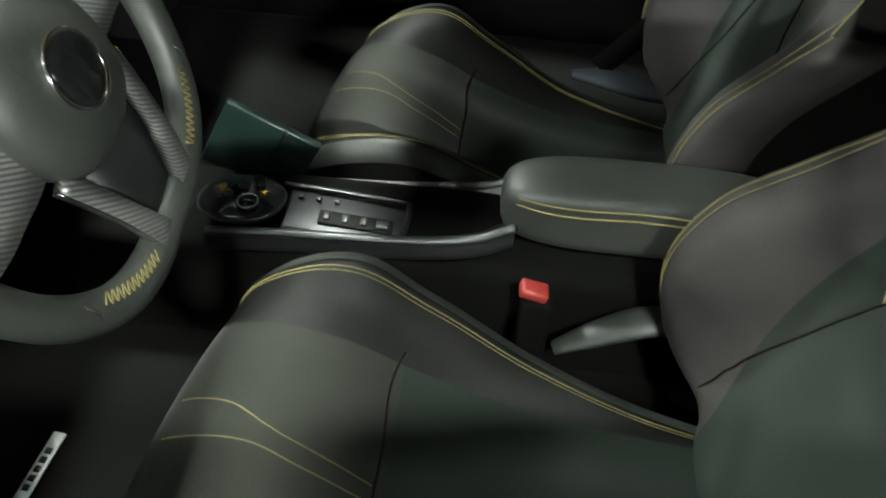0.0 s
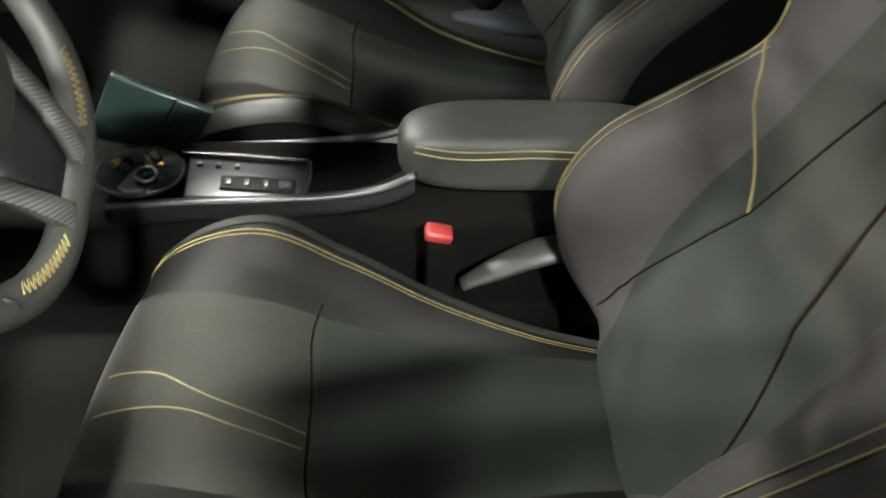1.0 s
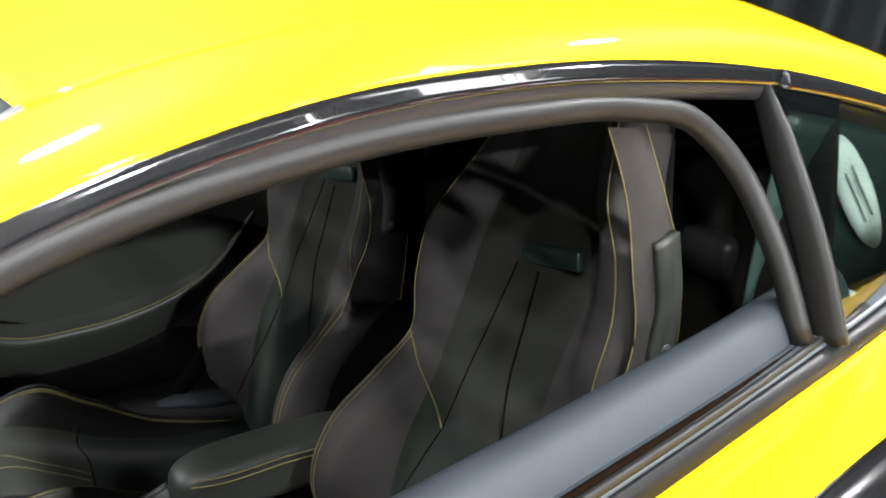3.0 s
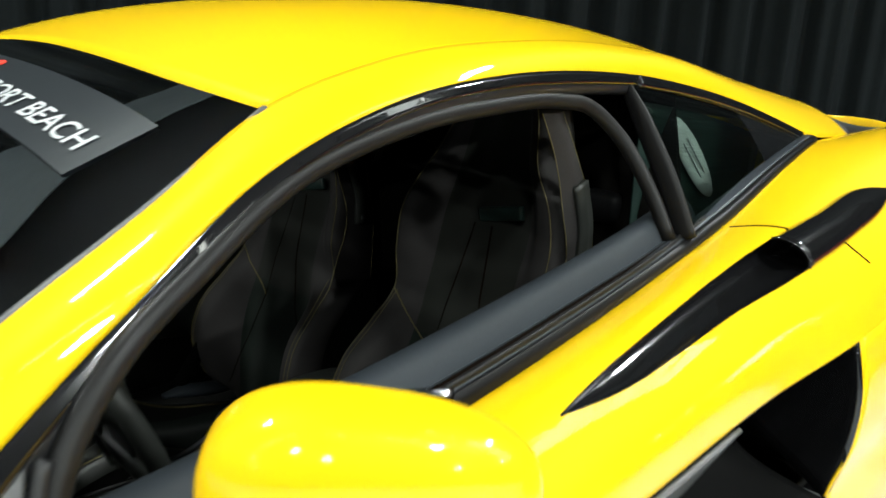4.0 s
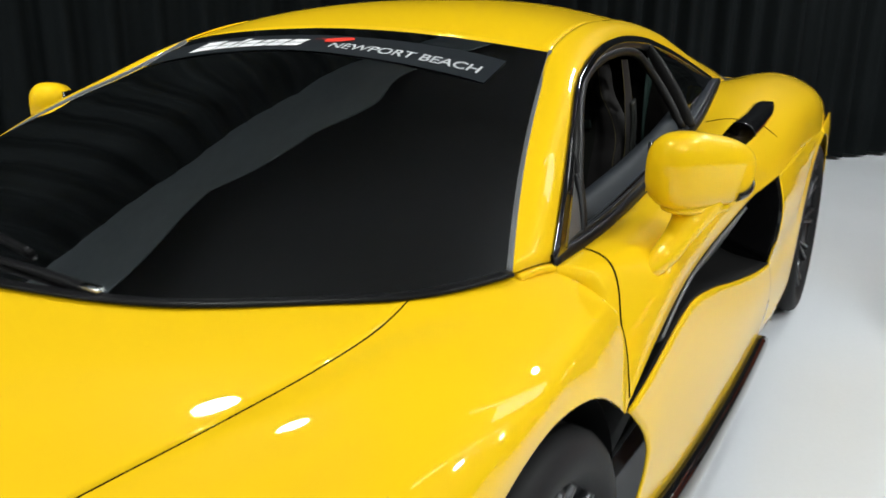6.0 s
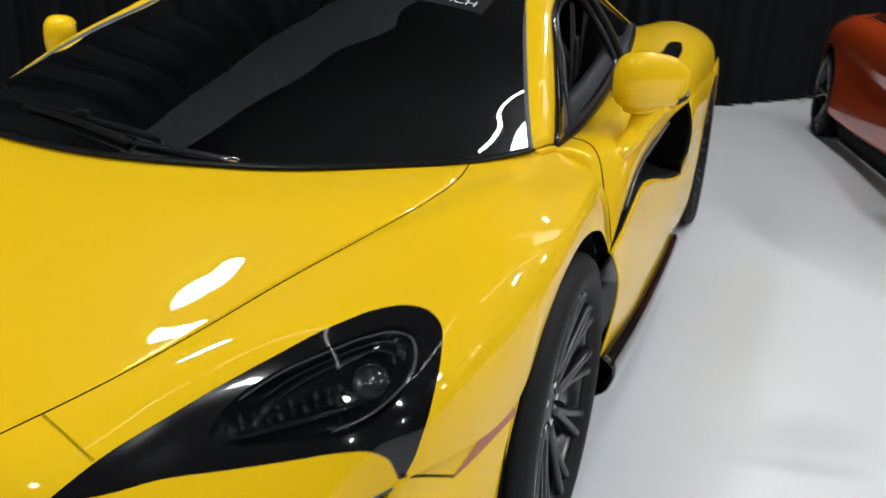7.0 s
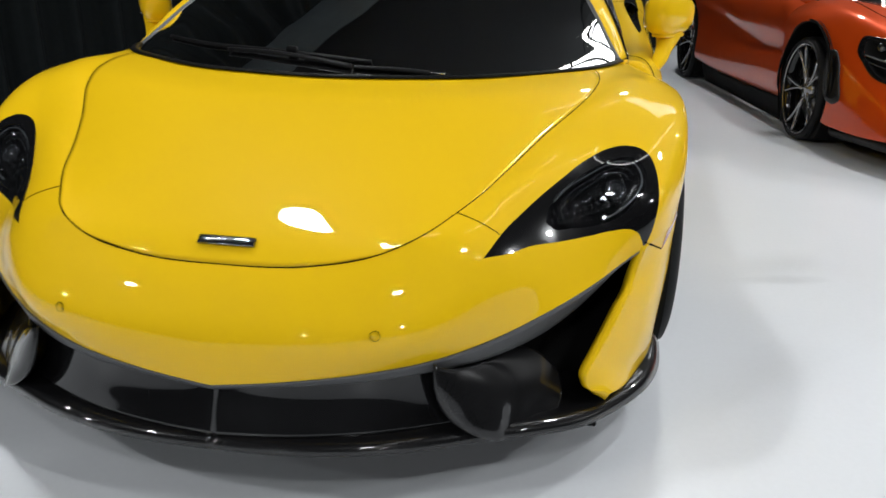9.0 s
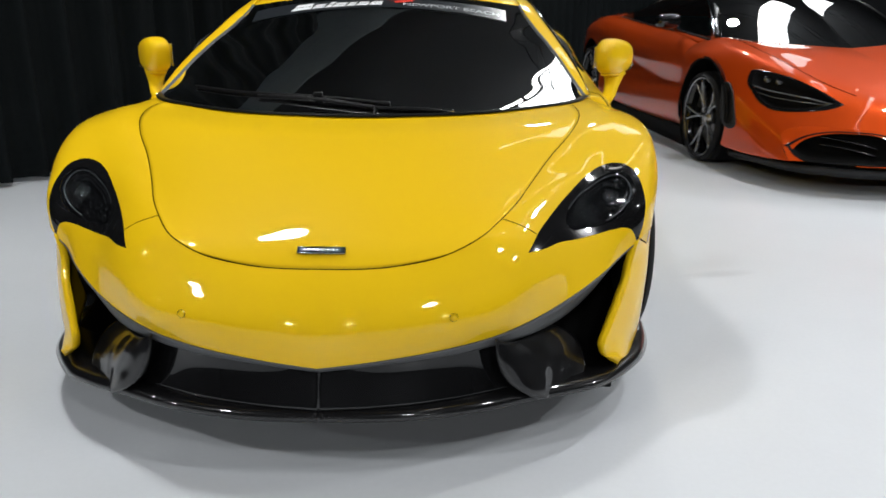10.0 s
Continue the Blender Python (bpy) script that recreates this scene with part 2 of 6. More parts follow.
class Skin:
    """Finds places on finished surfaces, to lay outlines and patches on them."""

    def __init__(self, *grids):
        from mathutils.bvhtree import BVHTree
        verts, faces = [], []
        for g in grids:
            g = np.asarray(g)
            o, (nv, nu) = len(verts), g.shape[:2]
            verts += [tuple(q) for q in g.reshape(-1, 3)]
            faces += [(o + i * nu + j, o + i * nu + j + 1, o + (i + 1) * nu + j + 1, o + (i + 1) * nu + j) for i in range(nv - 1) for j in range(nu - 1)]
        self.tree = BVHTree.FromPolygons(verts, faces)

    def near(self, q, lift=0.0, out=None):
        loc, nrm, _, _ = self.tree.find_nearest(Vector(q))
        if out is not None and nrm.dot(Vector(out)) < 0:
            nrm = -nrm
        return loc + nrm * lift

    def line(self, pts, n, lift, out):
        return [tuple(self.near(q, lift, out)) for q in spline(pts, n)]

    def fill(self, outline, lift, out, n=80, rings=10, inner=0.0, edge=0.0015):
        """A grid that lies on the skin inside an outline, from its edge to (1 - inner) of the way to its middle."""
        e = spline(outline, n)
        c = e.mean(axis=0)
        g = []
        for k in range(rings + 1):
            s = 1 - (1 - inner) * k / rings
            h = edge if k == 0 else lift
            g.append([tuple(self.near(c + (q - c) * s, h, out)) for q in e])
        return np.array(g)


# ---- hall ----
FLOOR = material("white_show_floor", (0.62, 0.64, 0.665), 0.33, grain=0.03, grain_scale=60, stain=0.10, stain_scale=0.9, specular=0.25)
DRAPE = material("black_drape", (0.006, 0.0075, 0.008), 0.85, grain=0.25, grain_scale=40, stain=0.35, stain_scale=1.5, specular=0.05)
DARKWALL = material("dark_hall_wall", (0.014, 0.0155, 0.017), 0.9, grain=0.1, stain=0.2, stain_scale=0.5)



def smudge(mat, at, size, turn, depth):
    """A faint scuff of soft, uneven outline on a surface."""
    nt = mat.node_tree
    b = nt.nodes["Principled BSDF"]
    base = b.inputs["Base Color"].links[0].from_socket
    tc, mp, nz, off, ln, fall, mix = (nt.nodes.new("ShaderNode" + k) for k in ("TexCoord", "Mapping", "TexNoise", "VectorMath", "VectorMath", "MapRange", "VectorMath"))
    mp.vector_type = "TEXTURE"
    mp.inputs["Location"].default_value, mp.inputs["Rotation"].default_value, mp.inputs["Scale"].default_value = (*at, 0), (0, 0, turn), (*size, 1)
    nz.inputs["Scale"].default_value, nz.inputs["Detail"].default_value = 2.0, 4
    off.operation, ln.operation, mix.operation = "MULTIPLY_ADD", "LENGTH", "SCALE"
    off.inputs[1].default_value = (.8, .8, 0)
    nt.links.new(tc.outputs["Object"], mp.inputs["Vector"])
    nt.links.new(mp.outputs[0], nz.inputs["Vector"])
    nt.links.new(nz.outputs["Color"], off.inputs[0])
    nt.links.new(mp.outputs[0], off.inputs[2])
    nt.links.new(off.outputs[0], ln.inputs[0])
    fall.interpolation_type = "SMOOTHSTEP"
    fall.inputs["From Min"].default_value, fall.inputs["From Max"].default_value = 0.2, 1.3
    fall.inputs["To Min"].default_value, fall.inputs["To Max"].default_value = 1 - depth, 1.0
    nt.links.new(ln.outputs["Value"], fall.inputs["Value"])
    nt.links.new(base, mix.inputs[0])
    nt.links.new(fall.outputs[0], mix.inputs["Scale"])
    nt.links.new(mix.outputs[0], b.inputs["Base Color"])


smudge(FLOOR, (1.49, .68), (.17, .045), .25, .16)
smudge(FLOOR, (1.30, .05), (.30, .12), .9, .05)
bm = bmesh.new()
for x0, x1 in ((-14, 16),):
    sheet([[(x0, -14, 0), (x1, -14, 0)], [(x0, 16, 0), (x1, 16, 0)]], bm=bm)
floor = tagged(part("floor", bm, FLOOR, None), "glossy white show floor with faint scuffs", "floor", kind="structure")

# the drape hangs in folds along a slanting line behind the cars
DU = Vector((0.55, 0.835, 0)).normalized()
DN = Vector((-DU.y, DU.x, 0))
g = []
for z, amp in ((0.03, 0.055), (1.2, 0.05), (2.6, 0.045), (3.70, 0.03), (3.72, 0.008)):
    row = []
    for i in range(900):
        s = -4 + 18 * i / 899
        w = amp * math.sin(s * 23 + 1.7 * math.sin(s * 2.3)) + 0.4 * amp * math.sin(s * 51 + 2.0 * math.sin(s * 3.1))
        row.append(tuple(Vector((-2.62, 2.0, z)) + DU * s + DN * w))
    g.append(row)
drape = tagged(part("drape", sheet(np.array(g)), DRAPE, None), "black pleated event drape hanging to the floor", "curtain", kind="structure")
bm = sheet([[(-14, -14, 0), (-14, 16, 0), (16, 16, 0), (16, -14, 0), (-14, -14, 0)], [(-14, -14, 7), (-14, 16, 7), (16, 16, 7), (16, -14, 7), (-14, -14, 7)]])
tagged(part("wall_hall", bm, DARKWALL, None, smooth=False), "dark plain hall wall far off", "wall", kind="structure")
bm = sheet([[(-14, -14, 7), (16, -14, 7)], [(-14, 16, 7), (16, 16, 7)]])
ceiling = tagged(part("ceiling", bm, DARKWALL, None, smooth=False), "dark hall ceiling", "ceiling", kind="structure")

# pale panels under the roof, and the lit skylight bay with its trusses
ROOFLIT = glow("skylight_sheet", (0.95, 0.98, 1.0), 4.0)
ROOFDIM = material("grey_roof_panel", (0.088, 0.104, 0.11), 0.8, grain=0.1, grain_scale=6, stain=0.25, stain_scale=0.9)
edge = [(-4.9, -6.0), (-4.6, -3.0), (-4.5, -.9), (-4.6, .6), (-4.25, 2.4), (-3.3, 3.3), (-2.6, 4.2), (-1.8, 5.0), (-.6, 6.2), (.8, 8.2), (2.6, 11.0)]
roof_panel = tagged(part("roof_panel", sheet([[(x - 6.0, y + 3.6, 6.0) for x, y in edge], [(x, y, 6.0) for x, y in edge]], thick=.03), ROOFDIM, None, smooth=False), "pale grey panel field under the hall roof", "panel")
bay = Matrix.Translation((1.9, 4.5, 6.0)) @ Matrix.Rotation(math.atan2(DU.y, DU.x), 4, "Z")
for k in range(3):
    tagged(part("skylight", box((2.0, 1.15, .05), tuple(bay @ Vector((1.5 + 2.06 * k, -.60, 0))), .01, turn=Matrix.Rotation(math.atan2(DU.y, DU.x), 4, "Z")), ROOFLIT, None, smooth=False), "bright translucent skylight sheet in the hall roof", "skylight", group="skylights of the hall")
truss = new("roof_truss", None)
tagged(truss, "dark steel roof truss under the skylight", "truss", group="roof trusses")
part("chord", box((5.2, .05, .06), (0, 0, .28), .01), DARKWALL, truss, smooth=False)
part("chord", box((5.2, .05, .06), (0, 0, -.28), .01), DARKWALL, truss, smooth=False)
for k in range(9):
    part("web", box((.03, .03, .74), (-2.2 + .55 * k, 0, 0), .008, turn=Matrix.Rotation(radians(38 if k % 2 else -38), 4, "Y")), DARKWALL, truss, smooth=False)
crossing = bay @ Matrix.Rotation(radians(90), 4, "Z")
truss.matrix_basis = crossing @ Matrix.Translation((-.7, -2.03, -.32))
copy_thing(truss, crossing @ Matrix.Translation((-.7, -4.09, -.32)))

# rows of tube lights and small spotlights that the paint mirrors
TUBE = glow("tube_light_glow", (1.0, 0.99, 0.96), 9.0)
SPOT = glow("spot_lens_glow", (1.0, 0.97, 0.92), 30.0)
tube = new("tube_light", None)
tagged(tube, "long white tube light in a dark housing", "lamp", group="tube lights of the hall")
part("housing", box((.12, 1.25, .06), (0, 0, .045), .008), DARKWALL, tube, smooth=False)
part("tube", sweep([(0, -.58, 0), (0, .58, 0)], ring(.028, .028, 10), 4), TUBE, tube)
along = math.degrees(math.atan2(DU.y, DU.x)) - 90
tube.matrix_world = pose(1.5, 3.3, 4.6, 0, 0, along)
for k in (1, 2, 3):
    copy_thing(tube, pose(1.5 + DU.x * 1.3 * k, 3.3 + DU.y * 1.3 * k, 4.6, 0, 0, along))
for k in range(4):
    copy_thing(tube, pose(2.1 + DU.x * 1.3 * k, .9 + DU.y * 1.3 * k, 4.6, 0, 0, along))
for y in (-1.75, -.5):
    copy_thing(tube, pose(1.15, y, 4.6))
spot = new("spotlight", None)
tagged(spot, "small round spotlight on the hall's lighting bar", "lamp", group="spotlights of the hall")
part("can", lathe([(.034, -.10), (.038, 0), (.031, .004)], 16), DARKWALL, spot)
part("lens", lathe([(.0005, .002), (.030, .002)], 16), SPOT, spot)
spot.matrix_world = pose(2.9, 1.4, 4.2, 0, 90, 0)
for k in range(1, 7):
    copy_thing(spot, pose(2.9 + .32 * k, 1.4 + .34 * k, 4.2, 0, 90, 0))

# ---- yellow car: long lines of the body (driver's half, metres from the front axle's height on the ground) ----
FHUB, RHUB = 0.12, 2.74
U1 = [(0, -.80, .503), (.18, -.793, .510), (.30, -.768, .532), (.375, -.728, .560), (.436, -.640, .587), (.47, -.577, .604), (.524, -.446, .637), (.585, -.309, .680), (.659, -.165, .726), (.699, -.05, .753), (.711, .05, .768), (.695, .165, .779)]
U2 = [(0, -.845, .455), (.22, -.84, .46), (.38, -.80, .475), (.50, -.705, .522), (.57, -.56, .577), (.64, -.43, .622), (.70, -.335, .652), (.76, -.22, .699), (.81, -.09, .743), (.835, .06, .760), (.825, .22, .760), (.797, .42, .768)]
U3 = [(0, -.885, .39), (.25, -.875, .395), (.42, -.82, .41), (.55, -.70, .455), (.66, -.55, .485), (.76, -.45, .515), (.842, -.40, .555), (.89, -.26, .64), (.925, -.08, .70), (.935, .1, .718), (.915, .30, .72), (.89, .46, .71)]
LIP = [(0, -.892, .288), (.15, -.882, .306), (.30, -.847, .322), (.42, -.79, .333), (.52, -.73, .355), (.62, -.65, .385), (.72, -.54, .415), (.80, -.44, .447), (.828, -.425, .466), (.922, -.186, .500), (.933, -.106, .592), (.938, 0, .653), (.940, .12, .674), (.944, .25, .652), (.942, .36, .592), (.94, .42, .548)]


def split_line(row, b, n1, n2):
    """Samples a long line in two stretches that meet at its b-th control point."""
    d = spline(row, 1200)
    k = int(np.argmin(np.linalg.norm(d - np.array(row[b]), axis=1)))
    return np.concatenate([spline(d[:k + 1:4] if k > 8 else d[:k + 1], n1)[:-1], spline(d[k::4], n2)])


n1, n2 = 90, 90
lines = [split_line(U1 + [(.738, .25, .777)], 6, n1, n2), split_line(U2, 6, n1, n2), split_line(U3, 6, n1, n2), split_line(LIP, 8, n1, n2)]
FRONT = np.array([spline([l[j] for l in lines], 79) for j in range(n1 + n2 - 1)]).transpose(1, 0, 2)

WSB = [(0, -.09, .764), (.2, -.07, .765), (.40, -.02, .768), (.58, .085, .773), (.695, .165, .779)]
WSB_FULL = WSB + [(.772, .322, .782)]
HOOD = coons([(0, -.80, .503), (0, -.7, .566), (0, -.5, .648), (0, -.3, .706), (0, -.09, .764)], U1[2:], U1[:3], WSB, 60, 40)
v = np.linspace(0, 1, 40)[:, None]
u = np.clip(np.minimum(np.linspace(0, 1, 60) / .45, np.linspace(1, 0, 60) / .25), 0, 1)[None]
HOOD[:, :, 2] += .006 * (1 - v ** 8) * u * u * (3 - 2 * u)

WSA = [(.772, .322, .782), (.738, .405, .832), (.704, .494, .887), (.663, .61, .946), (.61, .772, 1.015), (.566, .925, 1.09)]
WST = [(0, .90, 1.135), (.15, .895, 1.131), (.3, .892, 1.122), (.45, .897, 1.107), (.566, .925, 1.09)]
WSC = [(0, -.09, .764), (0, .25, .905), (0, .55, 1.022), (0, .76, 1.095), (0, .9, 1.135)]
SCREEN = coons(WSC, WSA, WSB_FULL, WST, 50, 50)
v, u = np.linspace(0, 1, 50)[:, None, None], np.linspace(0, 1, 50)[None, :, None]
SCREEN -= .10 * v * v * (1 - v) * np.sin(math.pi * u) ** 1.5 * np.array((0, -.5, .86))

ROOFC = [(0, .90, 1.138), (0, 1.1, 1.187), (0, 1.45, 1.220), (0, 1.85, 1.200), (0, 2.3, 1.133), (0, 2.66, 1.05)]
RAIL = [(.566, .925, 1.09), (.548, 1.1, 1.135), (.525, 1.4, 1.158), (.505, 1.8, 1.138), (.49, 2.2, 1.072), (.473, 2.646, 1.002)]
RAIL_FULL = WSA[:-1] + RAIL
ROOF = coons(ROOFC, RAIL, WST, [(0, 2.66, 1.05), (.25, 2.66, 1.035), (.473, 2.646, 1.002)], 60, 30, bulge=(0, 0, .012))
EDGE = [(.792, .426, .78), (.755, .55, .868), (.705, .70, .955), (.65, .87, 1.04), (.62, 1.06, 1.095), (.597, 1.25, 1.114), (.577, 1.5, 1.113), (.567, 1.75, 1.09), (.58, 2.07, 1.03), (.62, 2.276, .966), (.62, 2.5, .94), (.60, 2.66, .93)]
MIDRAIL = [(.79, .37, .787), (.755, .47, .858), (.715, .585, .925), (.668, .73, .993), (.615, .90, 1.07), (.59, 1.1, 1.122), (.565, 1.4, 1.143), (.548, 1.8, 1.12), (.55, 2.2, 1.045), (.55, 2.65, .97)]
PILLAR = net([RAIL_FULL, MIDRAIL, EDGE], 90, 12)

BELT = [(.80, .42, .772), (.803, .60, .777), (.79, .88, .788), (.764, 1.2, .807), (.744, 1.45, .833), (.733, 1.68, .872), (.70, 2.0, .932), (.655, 2.28, .953), (.62, 2.5, .942), (.60, 2.9, .93), (.60, 3.35, .90)]
SHOULDER = [(.85, .44, .762), (.865, .62, .770), (.865, .9, .79), (.86, 1.2, .825), (.845, 1.45, .858), (.835, 1.7, .886), (.83, 2.0, .922), (.82, 2.3, .955), (.80, 2.6, .970), (.79, 2.9, .957), (.77, 3.35, .90)]
CREST = [(.892, .455, .70), (.918, .62, .72), (.925, .9, .735), (.925, 1.2, .762), (.925, 1.45, .787), (.93, 1.7, .812), (.94, 2.0, .848), (.945, 2.3, .88), (.95, 2.6, .89), (.94, 2.9, .865), (.90, 3.35, .80)]
RIDGE = [(.94, .43, .562), (.935, .6, .618), (.928, .8, .66), (.925, 1.0, .68), (.928, 1.2, .695), (.937, 1.45, .717), (.962, 1.72, .735), (.967, 2.0, .755), (.97, 2.3, .76), (.972, 2.74, .755), (.93, 3.35, .70)]
SIDE = net([BELT, SHOULDER, CREST, RIDGE], 220, 71)
seam = spline(FRONT[26:, -1][::4], 71)
for j in range(24):
    SIDE[:, j] += (seam - SIDE[:, 0]) * (1 - j / 24) ** 2
LOW = [(.94, .425, .552), (.947, .5, .578), (.949, .6, .604), (.949, .7, .625), (.947, .8, .628), (.949, .95, .608), (.956, 1.2, .556), (.965, 1.45, .51), (.972, 1.668, .481)]
WAIST = [(.95, .53, .42), (.962, 1.0, .43), (.972, 1.4, .40), (.977, 1.72, .39)]
SILLTOP = [(.935, .47, .275), (.95, .8, .25), (.956, 1.3, .225), (.957, 1.75, .225)]
DOORLOW = net([LOW, WAIST, SILLTOP], 60, 18)
RECESS_REAR = [(.962, 1.72, .735), (.985, 1.71, .65), (.985, 1.70, .56), (.972, 1.668, .481)]
QUARTER = coons([(.957, 1.75, .225), (.965, 2.1, .21), (.972, 2.29, .26), (.978, 2.345, .42), (.982, 2.44, .59), (.985, 2.57, .70), (.985, 2.74, .74)], RIDGE[6:10],
                [(.957, 1.75, .225), (.977, 1.72, .39), (.972, 1.668, .481), (.985, 1.70, .56), (.985, 1.71, .65), (.962, 1.72, .735)], [(.985, 2.74, .74), (.98, 2.74, .747), (.972, 2.74, .755)], 40, 30)
TAIL = coons([(.985, 2.74, .74), (.985, 2.92, .70), (.98, 3.05, .59), (.97, 3.12, .42), (.955, 3.13, .25)], RIDGE[9:] + [(.86, 3.45, .45), (.86, 3.42, .25)],
             [(.985, 2.74, .74), (.98, 2.74, .747), (.972, 2.74, .755)], [(.955, 3.13, .25), (.91, 3.3, .25), (.86, 3.42, .25)], 30, 12)

yellow_car = new("sports_car", None)
tagged(yellow_car, "glossy yellow sports car, black trim, both door windows open", "car")


def pair(name, grid, mat, parent, label="", thick=0.004, skip=None):
    """A body panel on each flank."""
    made = []
    for g in (np.asarray(grid), flip(grid)):
        bm = sheet(g) if skip else sheet(g, thick=thick)
        if skip:
            bmesh.ops.delete(bm, geom=[f for f in bm.faces if any(s(f.calc_center_median()) for s in skip)], context="FACES")
        made.append(part(name, bm, mat, parent, label))
    return made


def inside(outline, axis, shrink=1.0):
    """A test whether a place lies within an outline, seen along an axis; it serves both flanks."""
    ax = Vector(axis).normalized()
    e1 = ax.orthogonal().normalized()
    e2 = ax.cross(e1)
    o = spline(outline, 90)
    c = o.mean(axis=0)
    poly = [((c + (q - c) * shrink) @ np.array(e1), (c + (q - c) * shrink) @ np.array(e2)) for q in o]

    def test(q):
        q = Vector((abs(q.x), q.y, q.z))
        if (q - Vector(c)).length > 1.0:
            return False
        x, y, hit = q.dot(e1), q.dot(e2), False
        for (x0, y0), (x1, y1) in zip(poly, poly[1:] + poly[:1]):
            if (y0 > y) != (y1 > y) and x < (x1 - x0) * (y - y0) / (y1 - y0) + x0:
                hit = not hit
        return hit
    return test


LAMP = [(.498, -.705, .518), (.530, -.634, .552), (.565, -.567, .576), (.587, -.525, .590), (.636, -.440, .617), (.693, -.352, .645), (.733, -.308, .658), (.772, -.286, .663), (.799, -.283, .661), (.825, -.294, .650), (.843, -.329, .624), (.851, -.367, .590), (.849, -.401, .537), (.838, -.416, .491),
        (.828, -.428, .468), (.820, -.428, .484), (.811, -.430, .500), (.790, -.438, .510), (.756, -.455, .510), (.702, -.495, .507), (.640, -.551, .509), (.585, -.609, .516), (.540, -.660, .513), (.498, -.705, .518)]
TEAR = [(.610, -.548, .548), (.611, -.532, .562), (.619, -.503, .581), (.651, -.444, .604), (.695, -.385, .624), (.735, -.344, .637), (.769, -.321, .644), (.800, -.320, .640), (.819, -.338, .624), (.824, -.365, .603), (.813, -.395, .578), (.798, -.415, .557), (.767, -.437, .535), (.725, -.465, .525), (.665, -.511, .527), (.628, -.542, .534), (.610, -.548, .548)]
LAMP_OUT = (.35, -.72, .6)
SCOOP = [(.868, 1.06, .800), (.858, 1.16, .825), (.850, 1.27, .848), (.840, 1.42, .870), (.832, 1.6, .888), (.838, 1.8, .907), (.851, 2.02, .926), (.872, 2.075, .914), (.889, 1.99, .893), (.892, 1.82, .862), (.888, 1.6, .839), (.880, 1.42, .824), (.879, 1.28, .808), (.876, 1.16, .796), (.868, 1.06, .800)]
SCOOP_OUT = (.8, 0, .6)

lamp_hole, tear_hole, scoop_hole = inside(LAMP, LAMP_OUT), inside(TEAR, LAMP_OUT), inside(SCOOP, SCOOP_OUT)
front_skin, side_skin = Skin(FRONT), Skin(SIDE)


def cut(grid, skin, outlines):
    """Sorts a panel's faces by the outlines that hold them and draws the borders onto the outlines."""
    g = np.array(grid)
    zone = np.zeros((g.shape[0] - 1, g.shape[1] - 1), int)
    mid = (g[:-1, :-1] + g[1:, :-1] + g[:-1, 1:] + g[1:, 1:]) / 4
    for k, (outline, test) in enumerate(outlines):
        now = np.array([[test(Vector(q)) for q in row] for row in mid])
        zone[now] = k + 1
        line = np.array([tuple(skin.near(q)) for q in spline(outline, 500)])
        for i in range(1, g.shape[0] - 1):
            for j in range(1, g.shape[1] - 1):
                around = now[i - 1:i + 1, j - 1:j + 1]
                if around.any() and not around.all():
                    g[i, j] = line[np.argmin(((line - g[i, j]) ** 2).sum(axis=1))]
    return g, zone


def zone_pair(name, grid, zone, k, mat, label="", lift=None):
    """The faces of one zone as a panel on each flank."""
    made = []
    for s in (1, -1):
        bm = bmesh.new()
        vs = {}
        for i, j in zip(*np.nonzero(zone == k)):
            ids = [(i, j), (i, j + 1), (i + 1, j + 1), (i + 1, j)]
            for q in ids:
                if q not in vs:
                    x, y, z = grid[q]
                    vs[q] = bm.verts.new((s * x, y, z))
            quad = [vs[q] for q in (ids if s > 0 else ids[::-1])]
            bm.faces.new(quad)
        bmesh.ops.dissolve_degenerate(bm, dist=0.0002, edges=bm.edges)
        bmesh.ops.recalc_face_normals(bm, faces=bm.faces)
        made.append(part(name, bm, mat, yellow_car, label))
    return made


FRONT_CUT, front_zone = cut(FRONT, front_skin, [(LAMP, lamp_hole), (TEAR, tear_hole)])
SIDE_CUT, side_zone = cut(SIDE, side_skin, [(SCOOP, scoop_hole)])


def eased(grid, times):
    """Smooths a mirrored panel across the middle; its edges stay."""
    g = both(grid)
    for _ in range(times):
        g[1:-1] = .5 * g[1:-1] + .25 * (g[:-2] + g[2:])
    return g


HOODG, SCREENG = eased(HOOD, 90), eased(SCREEN, 60)
# the hood swells softly behind its front edge and dips beside that swell
x = np.abs(HOODG[:, :, 0])
s = np.maximum(0, HOODG[:, :, 1] - np.interp(x, [p[0] for p in U1[:8]], [p[1] for p in U1[:8]])) / .045
HOODG[:, :, 2] += .0055 * s * np.exp(1 - s) * (.2 + .8 * np.cos(math.pi * np.minimum(x, .36) / .36)) * np.clip((.56 - x) / .14, 0, 1)
# and rolls down to its side seams
u = np.clip(np.minimum(np.linspace(0, 1, 60) / .45, np.linspace(1, 0, 60) / .25), 0, 1)[None]
d = np.maximum(0, np.interp(HOODG[:, :, 1], [p[1] for p in U1[2:-1]], [p[0] for p in U1[2:-1]]) - x) * .9
HOODG[:, :, 2] += .007 * u * u * (3 - 2 * u) * (1 - np.exp(-d / .045))
part("hood", sheet(HOODG, thick=-0.004), YELLOW, yellow_car)
zone_pair("front_fender", FRONT_CUT, front_zone, 0, YELLOW)
part("roof", sheet(eased(ROOF, 40), thick=-0.004), YELLOW, yellow_car)
pair("roof_pillar", PILLAR, YELLOW, yellow_car)
zone_pair("side_panel", SIDE_CUT, side_zone, 0, YELLOW)
